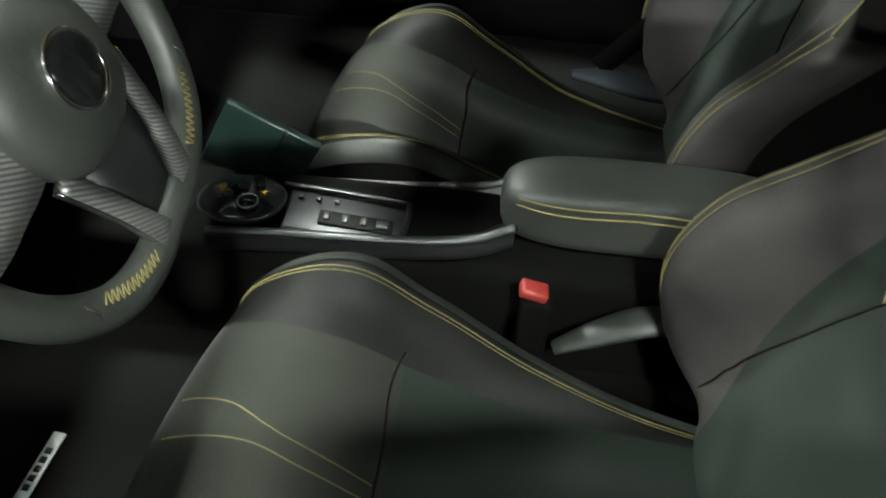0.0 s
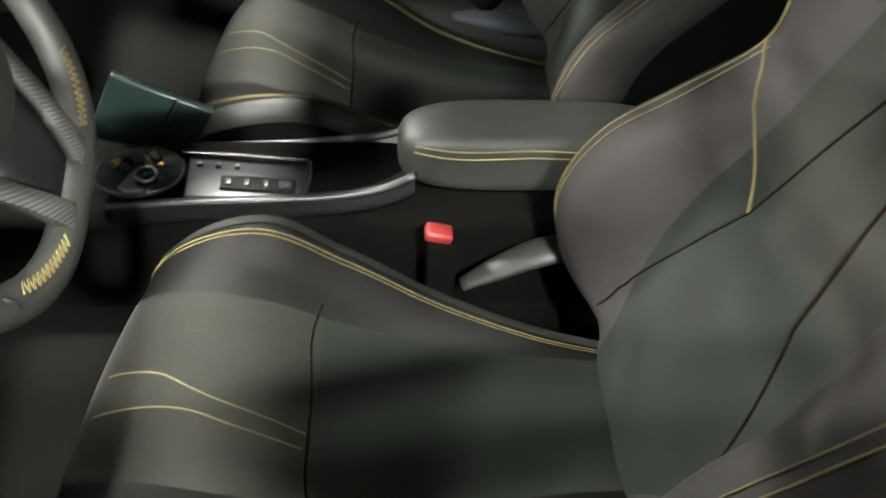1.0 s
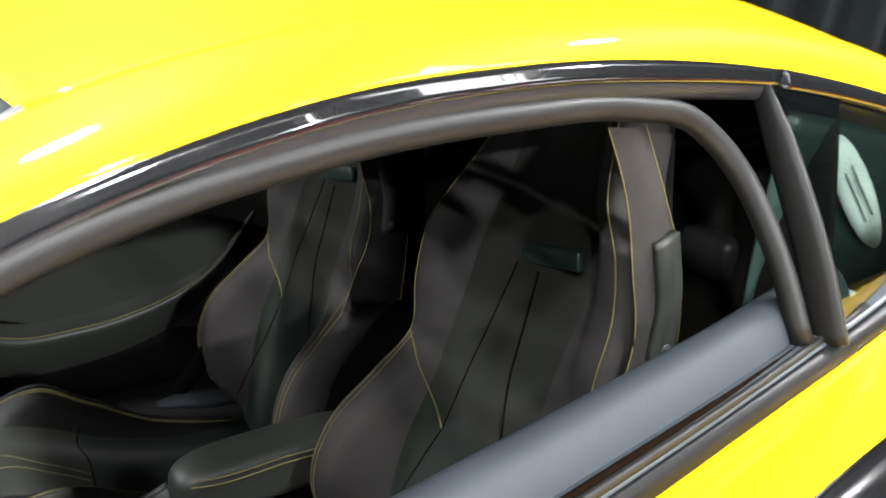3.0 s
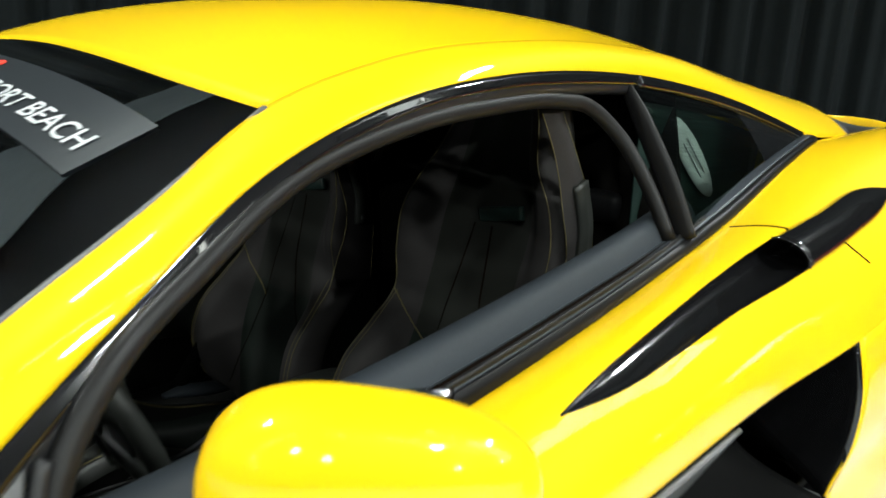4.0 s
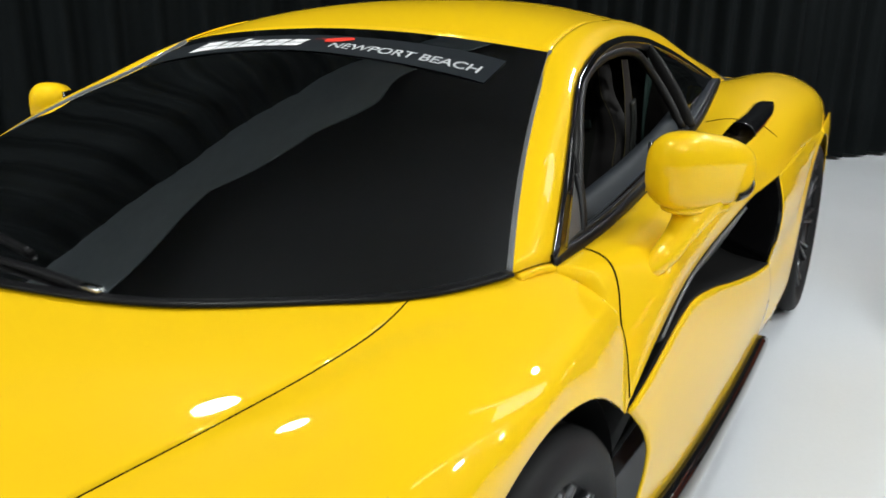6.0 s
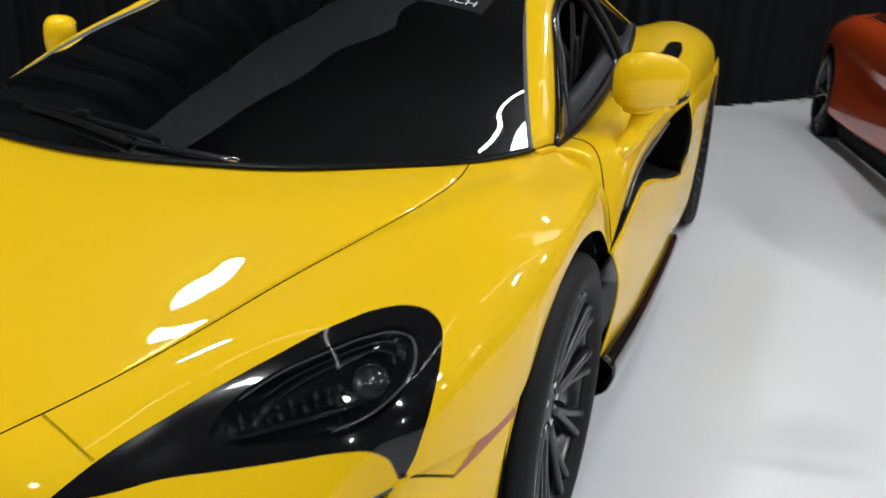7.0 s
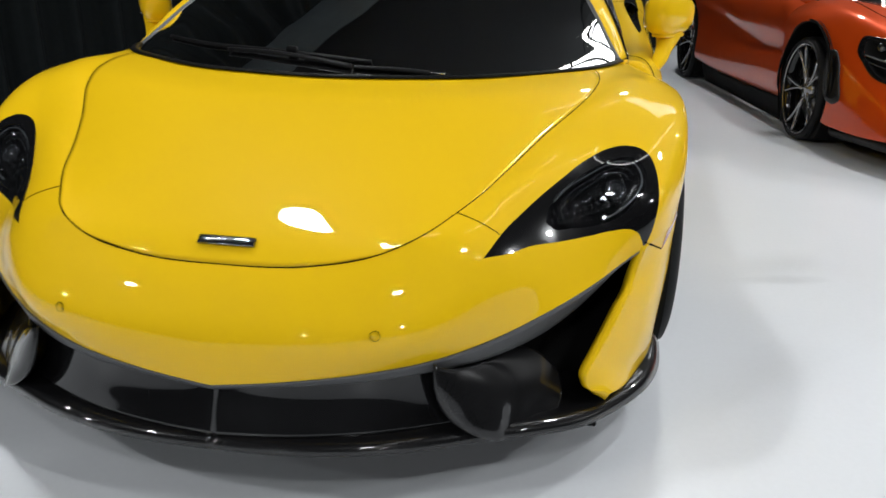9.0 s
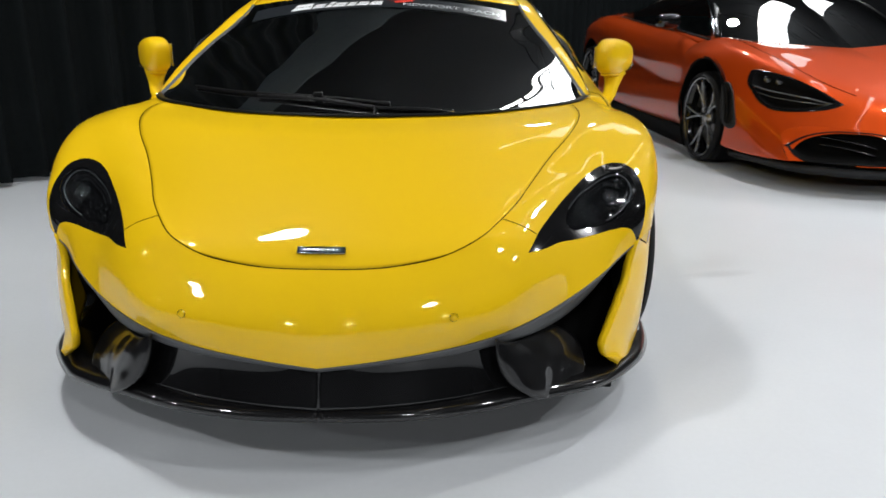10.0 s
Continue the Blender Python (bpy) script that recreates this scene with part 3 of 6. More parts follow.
doors = pair("door_skin", DOORLOW, YELLOW, yellow_car)
pair("rear_quarter", QUARTER, YELLOW, yellow_car)
pair("rear_corner", TAIL, YELLOW, yellow_car)
# rear deck and tail close the body behind
DECK = net([[(0, 2.66, 1.05), (0, 3.0, .93), (0, 3.4, .86)], [(.3, 2.66, 1.03), (.3, 3.0, .92), (.3, 3.4, .86)], [(.55, 2.66, .97), (.52, 3.0, .92), (.5, 3.4, .87)], [(.60, 2.66, .935), (.60, 2.9, .93), (.60, 3.35, .90)]], 16, 16)
part("engine_deck", sheet(both(DECK), thick=-0.004), SATINBLACK, yellow_car)
REAR = net([[(0, 3.4, .86), (0, 3.5, .6), (0, 3.45, .25)], [(.6, 3.36, .88), (.6, 3.48, .6), (.6, 3.44, .25)], [(.93, 3.34, .70), (.88, 3.45, .5), (.86, 3.42, .25)]], 16, 14)
part("rear_bumper", sheet(both(REAR), thick=0.004), YELLOW, yellow_car)

# glass
screen = part("windshield", sheet(SCREENG), WINDSCREEN, yellow_car, "dark tinted windscreen")
screen.visible_shadow = False
QTOP, QLOW = [(.578, 1.60, 1.106), (.568, 1.85, 1.074), (.585, 2.1, 1.018), (.62, 2.276, .966)], [(.724, 1.60, .872), (.683, 1.85, .918), (.655, 2.1, .945), (.622, 2.275, .964)]
QWIN = coons(QLOW, QTOP, [(.724, 1.60, .872), (.655, 1.60, 1.005), (.578, 1.60, 1.106)], [(.622, 2.275, .964), (.621, 2.276, .965), (.62, 2.276, .966)], 40, 16)
for ob in pair("quarter_window", QWIN[:, :24], SIDEGLASS, yellow_car, thick=0):
    ob.visible_shadow = False
pair("quarter_panel", QWIN[:, 23:], GLOSSBLACK, yellow_car, thick=0)
OPEN = [(.780, .600, .785), (.772, .609, .84), (.755, .632, .885), (.735, .68, .934), (.698, .770, .978), (.658, .890, 1.031), (.626, 1.08, 1.071), (.607, 1.25, 1.082), (.594, 1.40, 1.080), (.596, 1.48, 1.066), (.620, 1.532, 1.02), (.665, 1.552, .95), (.712, 1.556, .868)]
# black window surrounds
STRIP_OUT = EDGE[:7] + [(.57, 1.635, 1.104)]
STRIP_MID = [(.792, .478, .785), (.759, .580, .867), (.710, .718, .950), (.656, .883, 1.031), (.627, 1.07, 1.082), (.606, 1.25, 1.099), (.588, 1.48, 1.097), (.578, 1.62, 1.090)]
pair("window_trim", net([STRIP_OUT, STRIP_MID], 60, 4), GLOSSBLACK, yellow_car, thick=0.012)
QTRIM = [(.57, 1.634, 1.106), (.567, 1.75, 1.092), (.58, 2.07, 1.032), (.62, 2.276, .968)]
pair("quarter_trim", net([QTRIM, [(x + .010, y, z - .018) for x, y, z in QTRIM]], 40, 4), GLOSSBLACK, yellow_car, thick=0.008)
for s in (1, -1):
    line = [(s * x, y, z) for x, y, z in OPEN]
    part("window_seal", sweep(line, ring(.011, .012, 12), 70), RUBBER, yellow_car)
    line = [(s * x, y, z) for x, y, z in STRIP_MID]
    part("window_channel", sweep(line, ring(.007, .013, 8), 60), SATINBLACK, yellow_car)
    pl = [(s * .574, 1.604, 1.096), (s * .596, 1.600, 1.070), (s * .640, 1.593, 1.012), (s * .686, 1.586, .945), (s * .726, 1.582, .868)]
    part("pillar_cover", sweep(pl, ring(.008, .020, 10), 30, scale=[.55, .9, 1, 1, 1]), RUBBER, yellow_car)
    sail = coons([(.797, .45, .786), (.790, .578, .792)], [(.757, .595, .886), (.756, .604, .890)], [(.797, .45, .786), (.782, .522, .838), (.757, .595, .886)], [(.790, .578, .792), (.778, .592, .84), (.756, .604, .890)], 10, 10)
    part("window_divider", sweep([(s * .788, .584, .786), (s * .777, .598, .84), (s * .757, .618, .888)], ring(.007, .010, 8), 16), SATINBLACK, yellow_car)
    part("mirror_sail", sheet(sail if s > 0 else flip(sail), thick=0.006), DARKGREY, yellow_car)
INNERBELT = [(.775, .44, .786), (.777, .60, .792), (.764, .9, .810), (.735, 1.25, .834), (.713, 1.5, .858), (.70, 1.666, .884), (.668, 2.0, .938), (.63, 2.276, .962)]
BELTMID = [(x * .5 + a * .5 + .004, y * .5 + b * .5, z * .5 + c * .5 + .006) for (x, y, z), (a, b, c) in zip(INNERBELT, BELT[:8])]
pair("belt_trim", net([[(x - .012, y, z - .012) for x, y, z in INNERBELT], INNERBELT, BELTMID], 60, 8), TRIMGREY, yellow_car, thick=0.004)
pair("belt_strip", net([[(x, y, z + .0005) for x, y, z in BELTMID], [(x * .45 + a * .55 + .002, y * .5 + b * .5, z * .45 + c * .55 + .004) for (x, y, z), (a, b, c) in zip(BELTMID, BELT[:8])], BELT[:8]], 60, 8), DEEPBLACK, yellow_car, thick=0.004)

# hollow black swoosh in the flank
HOLLOW = net([RIDGE[:7], [(.90, .46, .555), (.87, .8, .645), (.83, 1.2, .67), (.82, 1.45, .68), (.82, 1.70, .70)], [(.90, .46, .55), (.87, .8, .615), (.82, 1.2, .56), (.80, 1.45, .54), (.80, 1.68, .53)], LOW], 60, 20)
pair("side_intake", HOLLOW, CAVITY, yellow_car, thick=0.002)
HOLLOW_END = coons([(.972, 1.668, .481), (.88, 1.72, .50), (.80, 1.74, .53)], [(.962, 1.72, .735), (.88, 1.75, .72), (.82, 1.76, .70)], RECESS_REAR[::-1], [(.80, 1.74, .53), (.80, 1.76, .6), (.82, 1.76, .70)], 10, 12)
pair("intake_blade", HOLLOW_END, GLOSSBLACK, yellow_car, thick=0.003)
VANE = net([[(.936, .62, .613), (.929, .8, .655), (.926, 1.0, .675), (.929, 1.2, .690), (.935, 1.37, .706)], [(.932, .62, .606), (.922, .8, .640), (.917, 1.0, .655), (.917, 1.19, .663), (.920, 1.35, .675)], [(.922, .62, .596), (.902, .8, .606), (.888, 1.0, .604), (.886, 1.17, .602), (.890, 1.32, .612)]], 30, 8)
pair("intake_vane", VANE, VANESHEEN, yellow_car, thick=0.006)


def inlay(skin, outline, out, s_in, depth, ring_name, ring_mat, bowl_name, bowl_mat, lift=0.004, rings=8, parent=None):
    """A rimmed hollow set into a panel, on each flank."""
    rim = skin.fill(outline, lift, out, 90, 5, s_in)
    e = spline(outline, 90)
    c = e.mean(axis=0)
    o = np.array(Vector(out).normalized())
    bowl = [rim[-1]]
    for k in range(1, rings + 1):
        s = s_in * (1 - k / rings)
        bowl.append([np.array(skin.near(c + (q - c) * s)) - o * depth * math.sin(min(1, 2.2 * k / rings) * math.pi / 2) for q in e])
    bowl = np.array(bowl)
    for sgn in (1, -1):
        f = (lambda g: g) if sgn > 0 else flip
        part(ring_name, sheet(f(rim)), ring_mat, parent or yellow_car)
        part(bowl_name, sheet(f(bowl)), bowl_mat, parent or yellow_car)
    return rim, bowl


# air scoop: a sunk channel along the shoulder that runs under a black hood
up_edge, low_edge = spline(SCOOP[:8], 70), spline(SCOOP[:6:-1], 70)
so = np.array(Vector(SCOOP_OUT).normalized())
across = np.linspace(0, 1, 15)


def scoop_at(i, v, h):
    q = up_edge[i] * (1 - v) + low_edge[i] * v
    return np.array(side_skin.near(q)) + so * h


channel = np.array([[scoop_at(i, v, -(.003 + .052 * min(1, i / 44) ** 1.3) * math.sin(math.pi * v) ** .55) for v in across] for i in range(66)])
hood_rows = []
for i in range(40, 70):
    f = (i - 40) / 29
    rise = .016 * math.sin(math.pi * (.25 + .75 * f)) ** .7 if f < 1 else 0
    hood_rows.append([scoop_at(i, v, .0015 + rise * math.sin(math.pi * v) ** .6) for v in across])
hood_rows = np.array(hood_rows)
lip = [tuple(q) for q in hood_rows[0]]
for s in (1, -1):
    f = (lambda g: g) if s > 0 else flip
    part("scoop_channel", sheet(f(channel)), GLOSSBLACK, yellow_car)
    part("scoop_hood", sheet(f(hood_rows), thick=.004), GLOSSBLACK, yellow_car)
    part("scoop_lip", sweep([(s * x, y, z) for x, y, z in lip], ring(.0025, .0025, 8), 24), GLOSSBLACK, yellow_car)

# headlamps: black flush cover, sunk teardrop with ring, small optics and projector behind clear glass
zone_pair("headlamp_bezel", FRONT_CUT, front_zone, 1, GLOSSBLACK)
for ob in zone_pair("headlamp_glass", FRONT_CUT, front_zone, 2, LENS, "clear headlamp cover"):
    ob.visible_shadow = False
LO = Vector(LAMP_OUT).normalized()
e = np.array([tuple(front_skin.near(q)) for q in spline(TEAR, 90)])
c = e.mean(axis=0)
bowl = np.array([[np.array(front_skin.near(c + (q - c) * (1 - k / 10))) - np.array(LO) * (.001 + .028 * math.sin(min(1, k / 4) * math.pi / 2)) for q in e] for k in range(11)])
RINGLINE = [(.624, -.498, .581), (.652, -.446, .601), (.697, -.390, .619), (.737, -.350, .633), (.771, -.329, .639), (.796, -.328, .635), (.811, -.345, .621), (.815, -.371, .600), (.803, -.397, .580), (.778, -.420, .556), (.737, -.450, .536)]
for s in (1, -1):
    part("headlamp_bowl", sheet(bowl if s > 0 else flip(bowl)), GLOSSBLACK, yellow_car)

    def lamp_at(q, lift):
        q = Vector(front_skin.near(q)) + LO * lift
        return Vector((s * q.x, q.y, q.z))
    face = Vector((s * LO.x, LO.y, LO.z)).to_track_quat("X", "Z").to_matrix().to_4x4()
    m = Matrix.Translation(lamp_at((.765, -.392, .592), -0.020)) @ face
    part("projector", lathe([(.001, .004), (.012, .003), (.019, -.004), (.021, -.002), (.022, .002), (.024, .002), (.026, -.008)], 28), LAMPGLASS, yellow_car, m=m)
    for k in range(10):
        for row in (0, 1):
            q = Vector((.622, -.524, .563)).lerp(Vector((.730, -.417, .584)), k / 9) - Vector((-.004, .002, .014)) * row
            m = Matrix.Translation(lamp_at(q, -0.020)) @ face @ Matrix.Rotation(radians(18), 4, "X")
            part("lamp_element", box((.016, .0055, .011), (0, 0, 0), .0018), LAMPGLASS if (k + row) % 2 else GLOSSBLACK, yellow_car, m=m)
    part("lamp_ring", sweep([tuple(lamp_at(Vector(q), -.006)) for q in RINGLINE], ring(.0028, .0014, 8), 70), LED, yellow_car)
    part("lamp_ring", sweep([tuple(lamp_at(Vector(q) * .96 + Vector(c) * .04, -.012)) for q in RINGLINE[1:-1]], ring(.004, .003, 8), 60), GLOSSBLACK, yellow_car)
    for near, deep in ((.18, -.014), (.34, -.017)):
        part("lamp_ridge", sweep([tuple(lamp_at(Vector(q).lerp(Vector(c) + Vector((.03, .03, -.004)), near), deep)) for q in RINGLINE[:7]], ring(.0022, .0014, 8), 50), LAMPGLASS, yellow_car)
    part("lamp_ledge", sweep([tuple(lamp_at(Vector(q), -.010)) for q in ((.640, -.530, .545), (.690, -.480, .552), (.735, -.440, .562), (.772, -.412, .576))], ring(.006, .003, 8), 30), GLOSSBLACK, yellow_car)

BLADE_IN = [(.830, -.432, .468), (.806, -.455, .40), (.783, -.51, .36), (.758, -.553, .315), (.735, -.592, .275), (.716, -.625, .235), (.720, -.622, .214), (.734, -.616, .198)]
BLADE_MID = [(.872, -.335, .484), (.876, -.345, .41), (.868, -.375, .345), (.852, -.415, .29), (.828, -.46, .24), (.797, -.515, .203), (.782, -.553, .197), (.755, -.604, .192)]
BLADE_OUT = [(.922, -.188, .498), (.916, -.210, .43), (.910, -.228, .35), (.904, -.224, .27), (.898, -.205, .20), (.885, -.28, .160), (.84, -.42, .152), (.800, -.532, .166), (.774, -.588, .182)]
BLADE = net([BLADE_IN, BLADE_MID, BLADE_OUT], 50, 20)

# panel gaps
def gap(name, skin, pts, out, n=60, w=0.0022, lift=0.0, sides=(1, -1)):
    for s in sides:
        line = [(s * x, y, z) for x, y, z in skin.line(pts, n, lift, out)]
        part(name, sweep(line, [(w, .0012), (-w, .0012), (-w, -.003), (w, -.003)], n, up=(0, -.3, 1)), SEAM, yellow_car)


for s in (1, -1):
    part("hood_gap", sweep([(s * x, y, z + .0002) for x, y, z in spline(U1, 90)], [(.0012, .0004), (-.0012, .0004), (-.0012, -.004), (.0012, -.004)], 140), SEAM, yellow_car)
gap("bumper_gap", front_skin, [(.436, -.640, .587), (.48, -.645, .568), (.522, -.648, .548)], LAMP_OUT, 20, 0.0007)
gap("fender_gap", Skin(FRONT, BLADE), [(.828, -.424, .478), (.840, -.408, .470), (.855, -.377, .455), (.874, -.342, .437)], (.7, -.7, 0), 14, 0.0007)
gap("door_gap", side_skin, [(.806, .545, .781), (.85, .53, .766), (.885, .50, .725), (.905, .47, .68), (.93, .45, .61), (.94, .438, .57)], (1, 0, .5), 40, 0.002)
gap("rear_gap", side_skin, [(.745, 1.68, .893), (.79, 1.69, .888), (.835, 1.71, .885)], (.6, 0, 1), 20, 0.0016)
gap("rear_gap", side_skin, [(.878, 1.79, .868), (.90, 1.80, .85), (.925, 1.82, .83)], (.8, 0, .6), 20, 0.0016)

# nose: grey lip, grille hollow, centre keel, splitter, side blades and winglets
LIPF = [p for p in LIP[:9]]
GREY = net([LIPF, [(0, -.884, .279), (.15, -.874, .294), (.30, -.838, .302), (.42, -.778, .305), (.52, -.705, .308), (.62, -.60, .322), (.70, -.50, .355), (.775, -.42, .415), (.815, -.40, .455)]], 60, 5)
pair("bumper_lip", GREY, DARKGREY, yellow_car, thick=0.004)
HOLE = net([[(0, -.884, .279), (.15, -.874, .294), (.30, -.838, .302), (.42, -.778, .305), (.52, -.705, .308), (.62, -.60, .322), (.70, -.50, .355), (.775, -.42, .415), (.815, -.40, .455)],
            [(0, -.72, .28), (.3, -.68, .28), (.52, -.56, .30), (.66, -.42, .36), (.78, -.30, .45)], [(0, -.70, .17), (.3, -.66, .17), (.55, -.52, .17), (.70, -.38, .18), (.82, -.28, .2)],
            [(0, -.86, .165), (.3, -.82, .165), (.55, -.70, .160), (.72, -.56, .14), (.86, -.36, .13)]], 60, 20)
pair("grille_hollow", HOLE, CAVITY, yellow_car, thick=0.002)
KEEL = net([[(0, -.866, .286), (.15, -.852, .298), (.30, -.812, .306), (.40, -.765, .308), (.46, -.72, .308)], [(0, -.874, .262), (.15, -.857, .266), (.30, -.817, .270), (.41, -.765, .270), (.47, -.72, .270)],
            [(0, -.896, .205), (.15, -.878, .205), (.30, -.838, .205), (.42, -.78, .203), (.49, -.73, .20)], [(0, -.903, .184), (.15, -.886, .184), (.30, -.846, .184), (.43, -.785, .182), (.51, -.735, .18)]], 40, 16)
pair("keel_panel", KEEL, GLOSSBLACK, yellow_car, thick=0.003)
SPLIT = [(0, -.918, .160), (.2, -.906, .160), (.38, -.858, .160), (.52, -.79, .158), (.62, -.735, .150), (.72, -.66, .138), (.80, -.56, .130), (.87, -.44, .125), (.905, -.32, .125), (.91, -.23, .14)]
SPLITTER = net([SPLIT, [(x * .985, y + .006, z + .018) for x, y, z in SPLIT], [(x * .96, y + .03, z + .024) for x, y, z in SPLIT], [(x * .85, y + .18, z + .015) for x, y, z in SPLIT]], 80, 14)
pair("front_splitter", SPLITTER, CARBONGLOSS, yellow_car, thick=0.008)
pair("side_blade", BLADE, YELLOW, yellow_car, thick=0.02)
WING = net([[(.42, -.80, .330), (.424, -.812, .28), (.447, -.812, .225), (.495, -.80, .183), (.544, -.777, .158)], [(.424, -.805, .328), (.430, -.817, .28), (.454, -.817, .227), (.500, -.805, .184), (.547, -.781, .157)],
            [(.432, -.803, .325), (.442, -.814, .279), (.466, -.815, .226), (.508, -.804, .184), (.550, -.780, .157)], [(.47, -.765, .308), (.50, -.763, .275), (.53, -.760, .228), (.548, -.768, .186), (.557, -.775, .156)],
            [(.505, -.722, .300), (.548, -.690, .272), (.582, -.690, .228), (.580, -.722, .186), (.562, -.768, .155)], [(.512, -.714, .299), (.556, -.681, .271), (.590, -.682, .227), (.586, -.716, .186), (.566, -.764, .154)], [(.52, -.702, .298), (.566, -.668, .270), (.600, -.670, .226), (.594, -.706, .185), (.572, -.758, .153)],
            [(.56, -.62, .295), (.62, -.59, .265), (.66, -.59, .222), (.67, -.62, .182), (.65, -.67, .148)]], 24, 40)
pair("winglet", WING, CARBONGLOSS, yellow_car, thick=0.010)
blade_skin = Skin(BLADE, FRONT)
for s in (1, -1):
    a, b = Vector((.873, -.344, .436)), Vector((.919, -.196, .474))
    low = [tuple(Vector(blade_skin.near(a.lerp(b, t), .0015, (1, -.5, 0)))) for t in np.linspace(0, 1, 12)]
    top = [tuple(Vector(blade_skin.near(a.lerp(b, t) + Vector((-.012, -.012, .022)) * min(1, .1 + 1.5 * t), .0015, (1, -.5, 0)))) for t in np.linspace(0, 1, 12)]
    g = np.array([low, top])
    part("side_marker", sheet(g if s > 0 else flip(g)), AMBER, yellow_car, "dark amber side marker")

# sill and underbody
SILL = net([SILLTOP, [(.962, .47, .262), (.972, .8, .238), (.980, 1.3, .215), (.982, 1.78, .212)], [(.955, .5, .17), (.965, .8, .14), (.97, 1.3, .125), (.97, 1.8, .13)], [(.86, .5, .125), (.86, .8, .115), (.86, 1.3, .11), (.86, 1.8, .115)]], 40, 14)
pair("side_sill", SILL, GLOSSBLACK, yellow_car, thick=-0.004)
part("underbody", box((1.5, 3.9, .03), (0, 1.35, .115), 0.005), CAVITY, yellow_car)
for hub, rad in ((FHUB, .352), (RHUB, .42)):
    for s in (1, -1):
        a = np.linspace(-.25 * math.pi, 1.25 * math.pi, 40)
        g = np.array([[(s * x, hub + rad * math.cos(t), .33 + rad * math.sin(t)) for t in a] for x in (.915, .55)])
        bm = sheet(g)
        bm2 = sheet(np.array([[(s * .55, hub + k * rad * math.cos(t), .33 + k * rad * math.sin(t)) for t in a] for k in (1, .05)]), bm=bm)
        part("wheel_liner", bm2, CAVITY, yellow_car)


def wheel(parent, at, side, radius, width, rim_r, mat, spokes=10, caliper=None, name="wheel", split=True, barrel=None):
    """A wheel with treaded tyre, dished rim, paired spokes, disc and caliper; side: +1 faces +x."""
    hubm = new(name, None)
    hubm.parent = parent
    hubm.matrix_basis = pose(*at) @ Matrix.Diagonal((side, 1, 1, 1))
    w = width / 2
    prof = [(rim_r - .008, w * .80), (rim_r + .006, w * .92), (rim_r + .02, w * .99), (radius - .035, w), (radius - .014, w * .93), (radius - .004, w * .80)]
    for k in (.55, .18, -.18, -.55):
        prof += [(radius - .001, w * (k + .07)), (radius - .009, w * (k + .05)), (radius - .009, w * (k - .05)), (radius - .001, w * (k - .07))]
    prof += [(radius - .004, -w * .80), (radius - .014, -w * .93), (radius - .035, -w), (rim_r + .01, -w * .95), (rim_r - .008, -w * .8)]
    part("tyre", lathe(prof, 72), TYRE, hubm)
    part("rim", lathe([(rim_r + .006, w * .90), (rim_r + .007, w * .82), (rim_r - .004, w * .80), (rim_r - .016, w * .72), (rim_r - .026, w * .5), (rim_r - .03, -w * .8)], 72), barrel or mat, hubm)
    if barrel:
        part("rim_edge", lathe([(rim_r + .008, w * .905), (rim_r + .0085, w * .93), (rim_r - .003, w * .915), (rim_r - .006, w * .88)], 72), mat, hubm)
    part("hub_cap", lathe([(.0005, w * .62), (.028, w * .62), (.034, w * .58), (.06, w * .55), (.07, w * .45), (.072, w * .2)], 36), mat, hubm)
    for k in range(spokes):
        for d in ((-.10, .0), (.10, .0)) if split else ((0, 0),):
            a0, a1 = 2 * math.pi * k / spokes, 2 * math.pi * k / spokes + d[0] * 10 / spokes
            p0 = (w * .54, .05 * math.cos(a0), .05 * math.sin(a0))
            p1 = (w * .66, .55 * rim_r * math.cos((a0 + a1) / 2), .55 * rim_r * math.sin((a0 + a1) / 2))
            p2 = (w * .82, (rim_r - .006) * math.cos(a1), (rim_r - .006) * math.sin(a1))
            part("spoke", sweep([p0, p1, p2], [(.0085, -.012), (.0085, .004), (.005, .009), (-.005, .009), (-.0085, .004), (-.0085, -.012)], 8, up=(1, 0, 0), scale=[1.25, .9, 1.15]), mat, hubm)
    for k in range(5):
        a = 2 * math.pi * k / 5
        part("wheel_bolt", box((.012, .015, .015), (w * .60, .045 * math.cos(a), .045 * math.sin(a)), .003), CHROME, hubm)
    part("brake_disc", lathe([(.06, w * .02), (rim_r * .78, w * .02), (rim_r * .78, -w * .12), (.06, -w * .12)], 48), STEEL, hubm)
    if caliper:
        a = np.linspace(.25, 1.05, 12)
        g = np.array([[(w * x, r * rim_r * math.cos(t), r * rim_r * math.sin(t)) for t in a] for x, r in ((.12, .55), (.2, .62), (.2, .80), (.1, .86), (-.2, .86))])
        part("brake_caliper", sheet(g, thick=.01), caliper, hubm)
    return hubm


for s in (1, -1):
    wheel(yellow_car, (s * .835, FHUB, .316), s, .316, .225, .240, RIM, 10, YELLOW)
    wheel(yellow_car, (s * .84, RHUB, .352), s, .352, .285, .28, RIM, 10, YELLOW)

# door mirrors
def mirror_bend(x, y, z):
    k = (0.5 + 0.5 * x) ** 1.5
    return (x, y * (1 - .30 * k), z * (1 - (.40 if z > 0 else .18) * k))


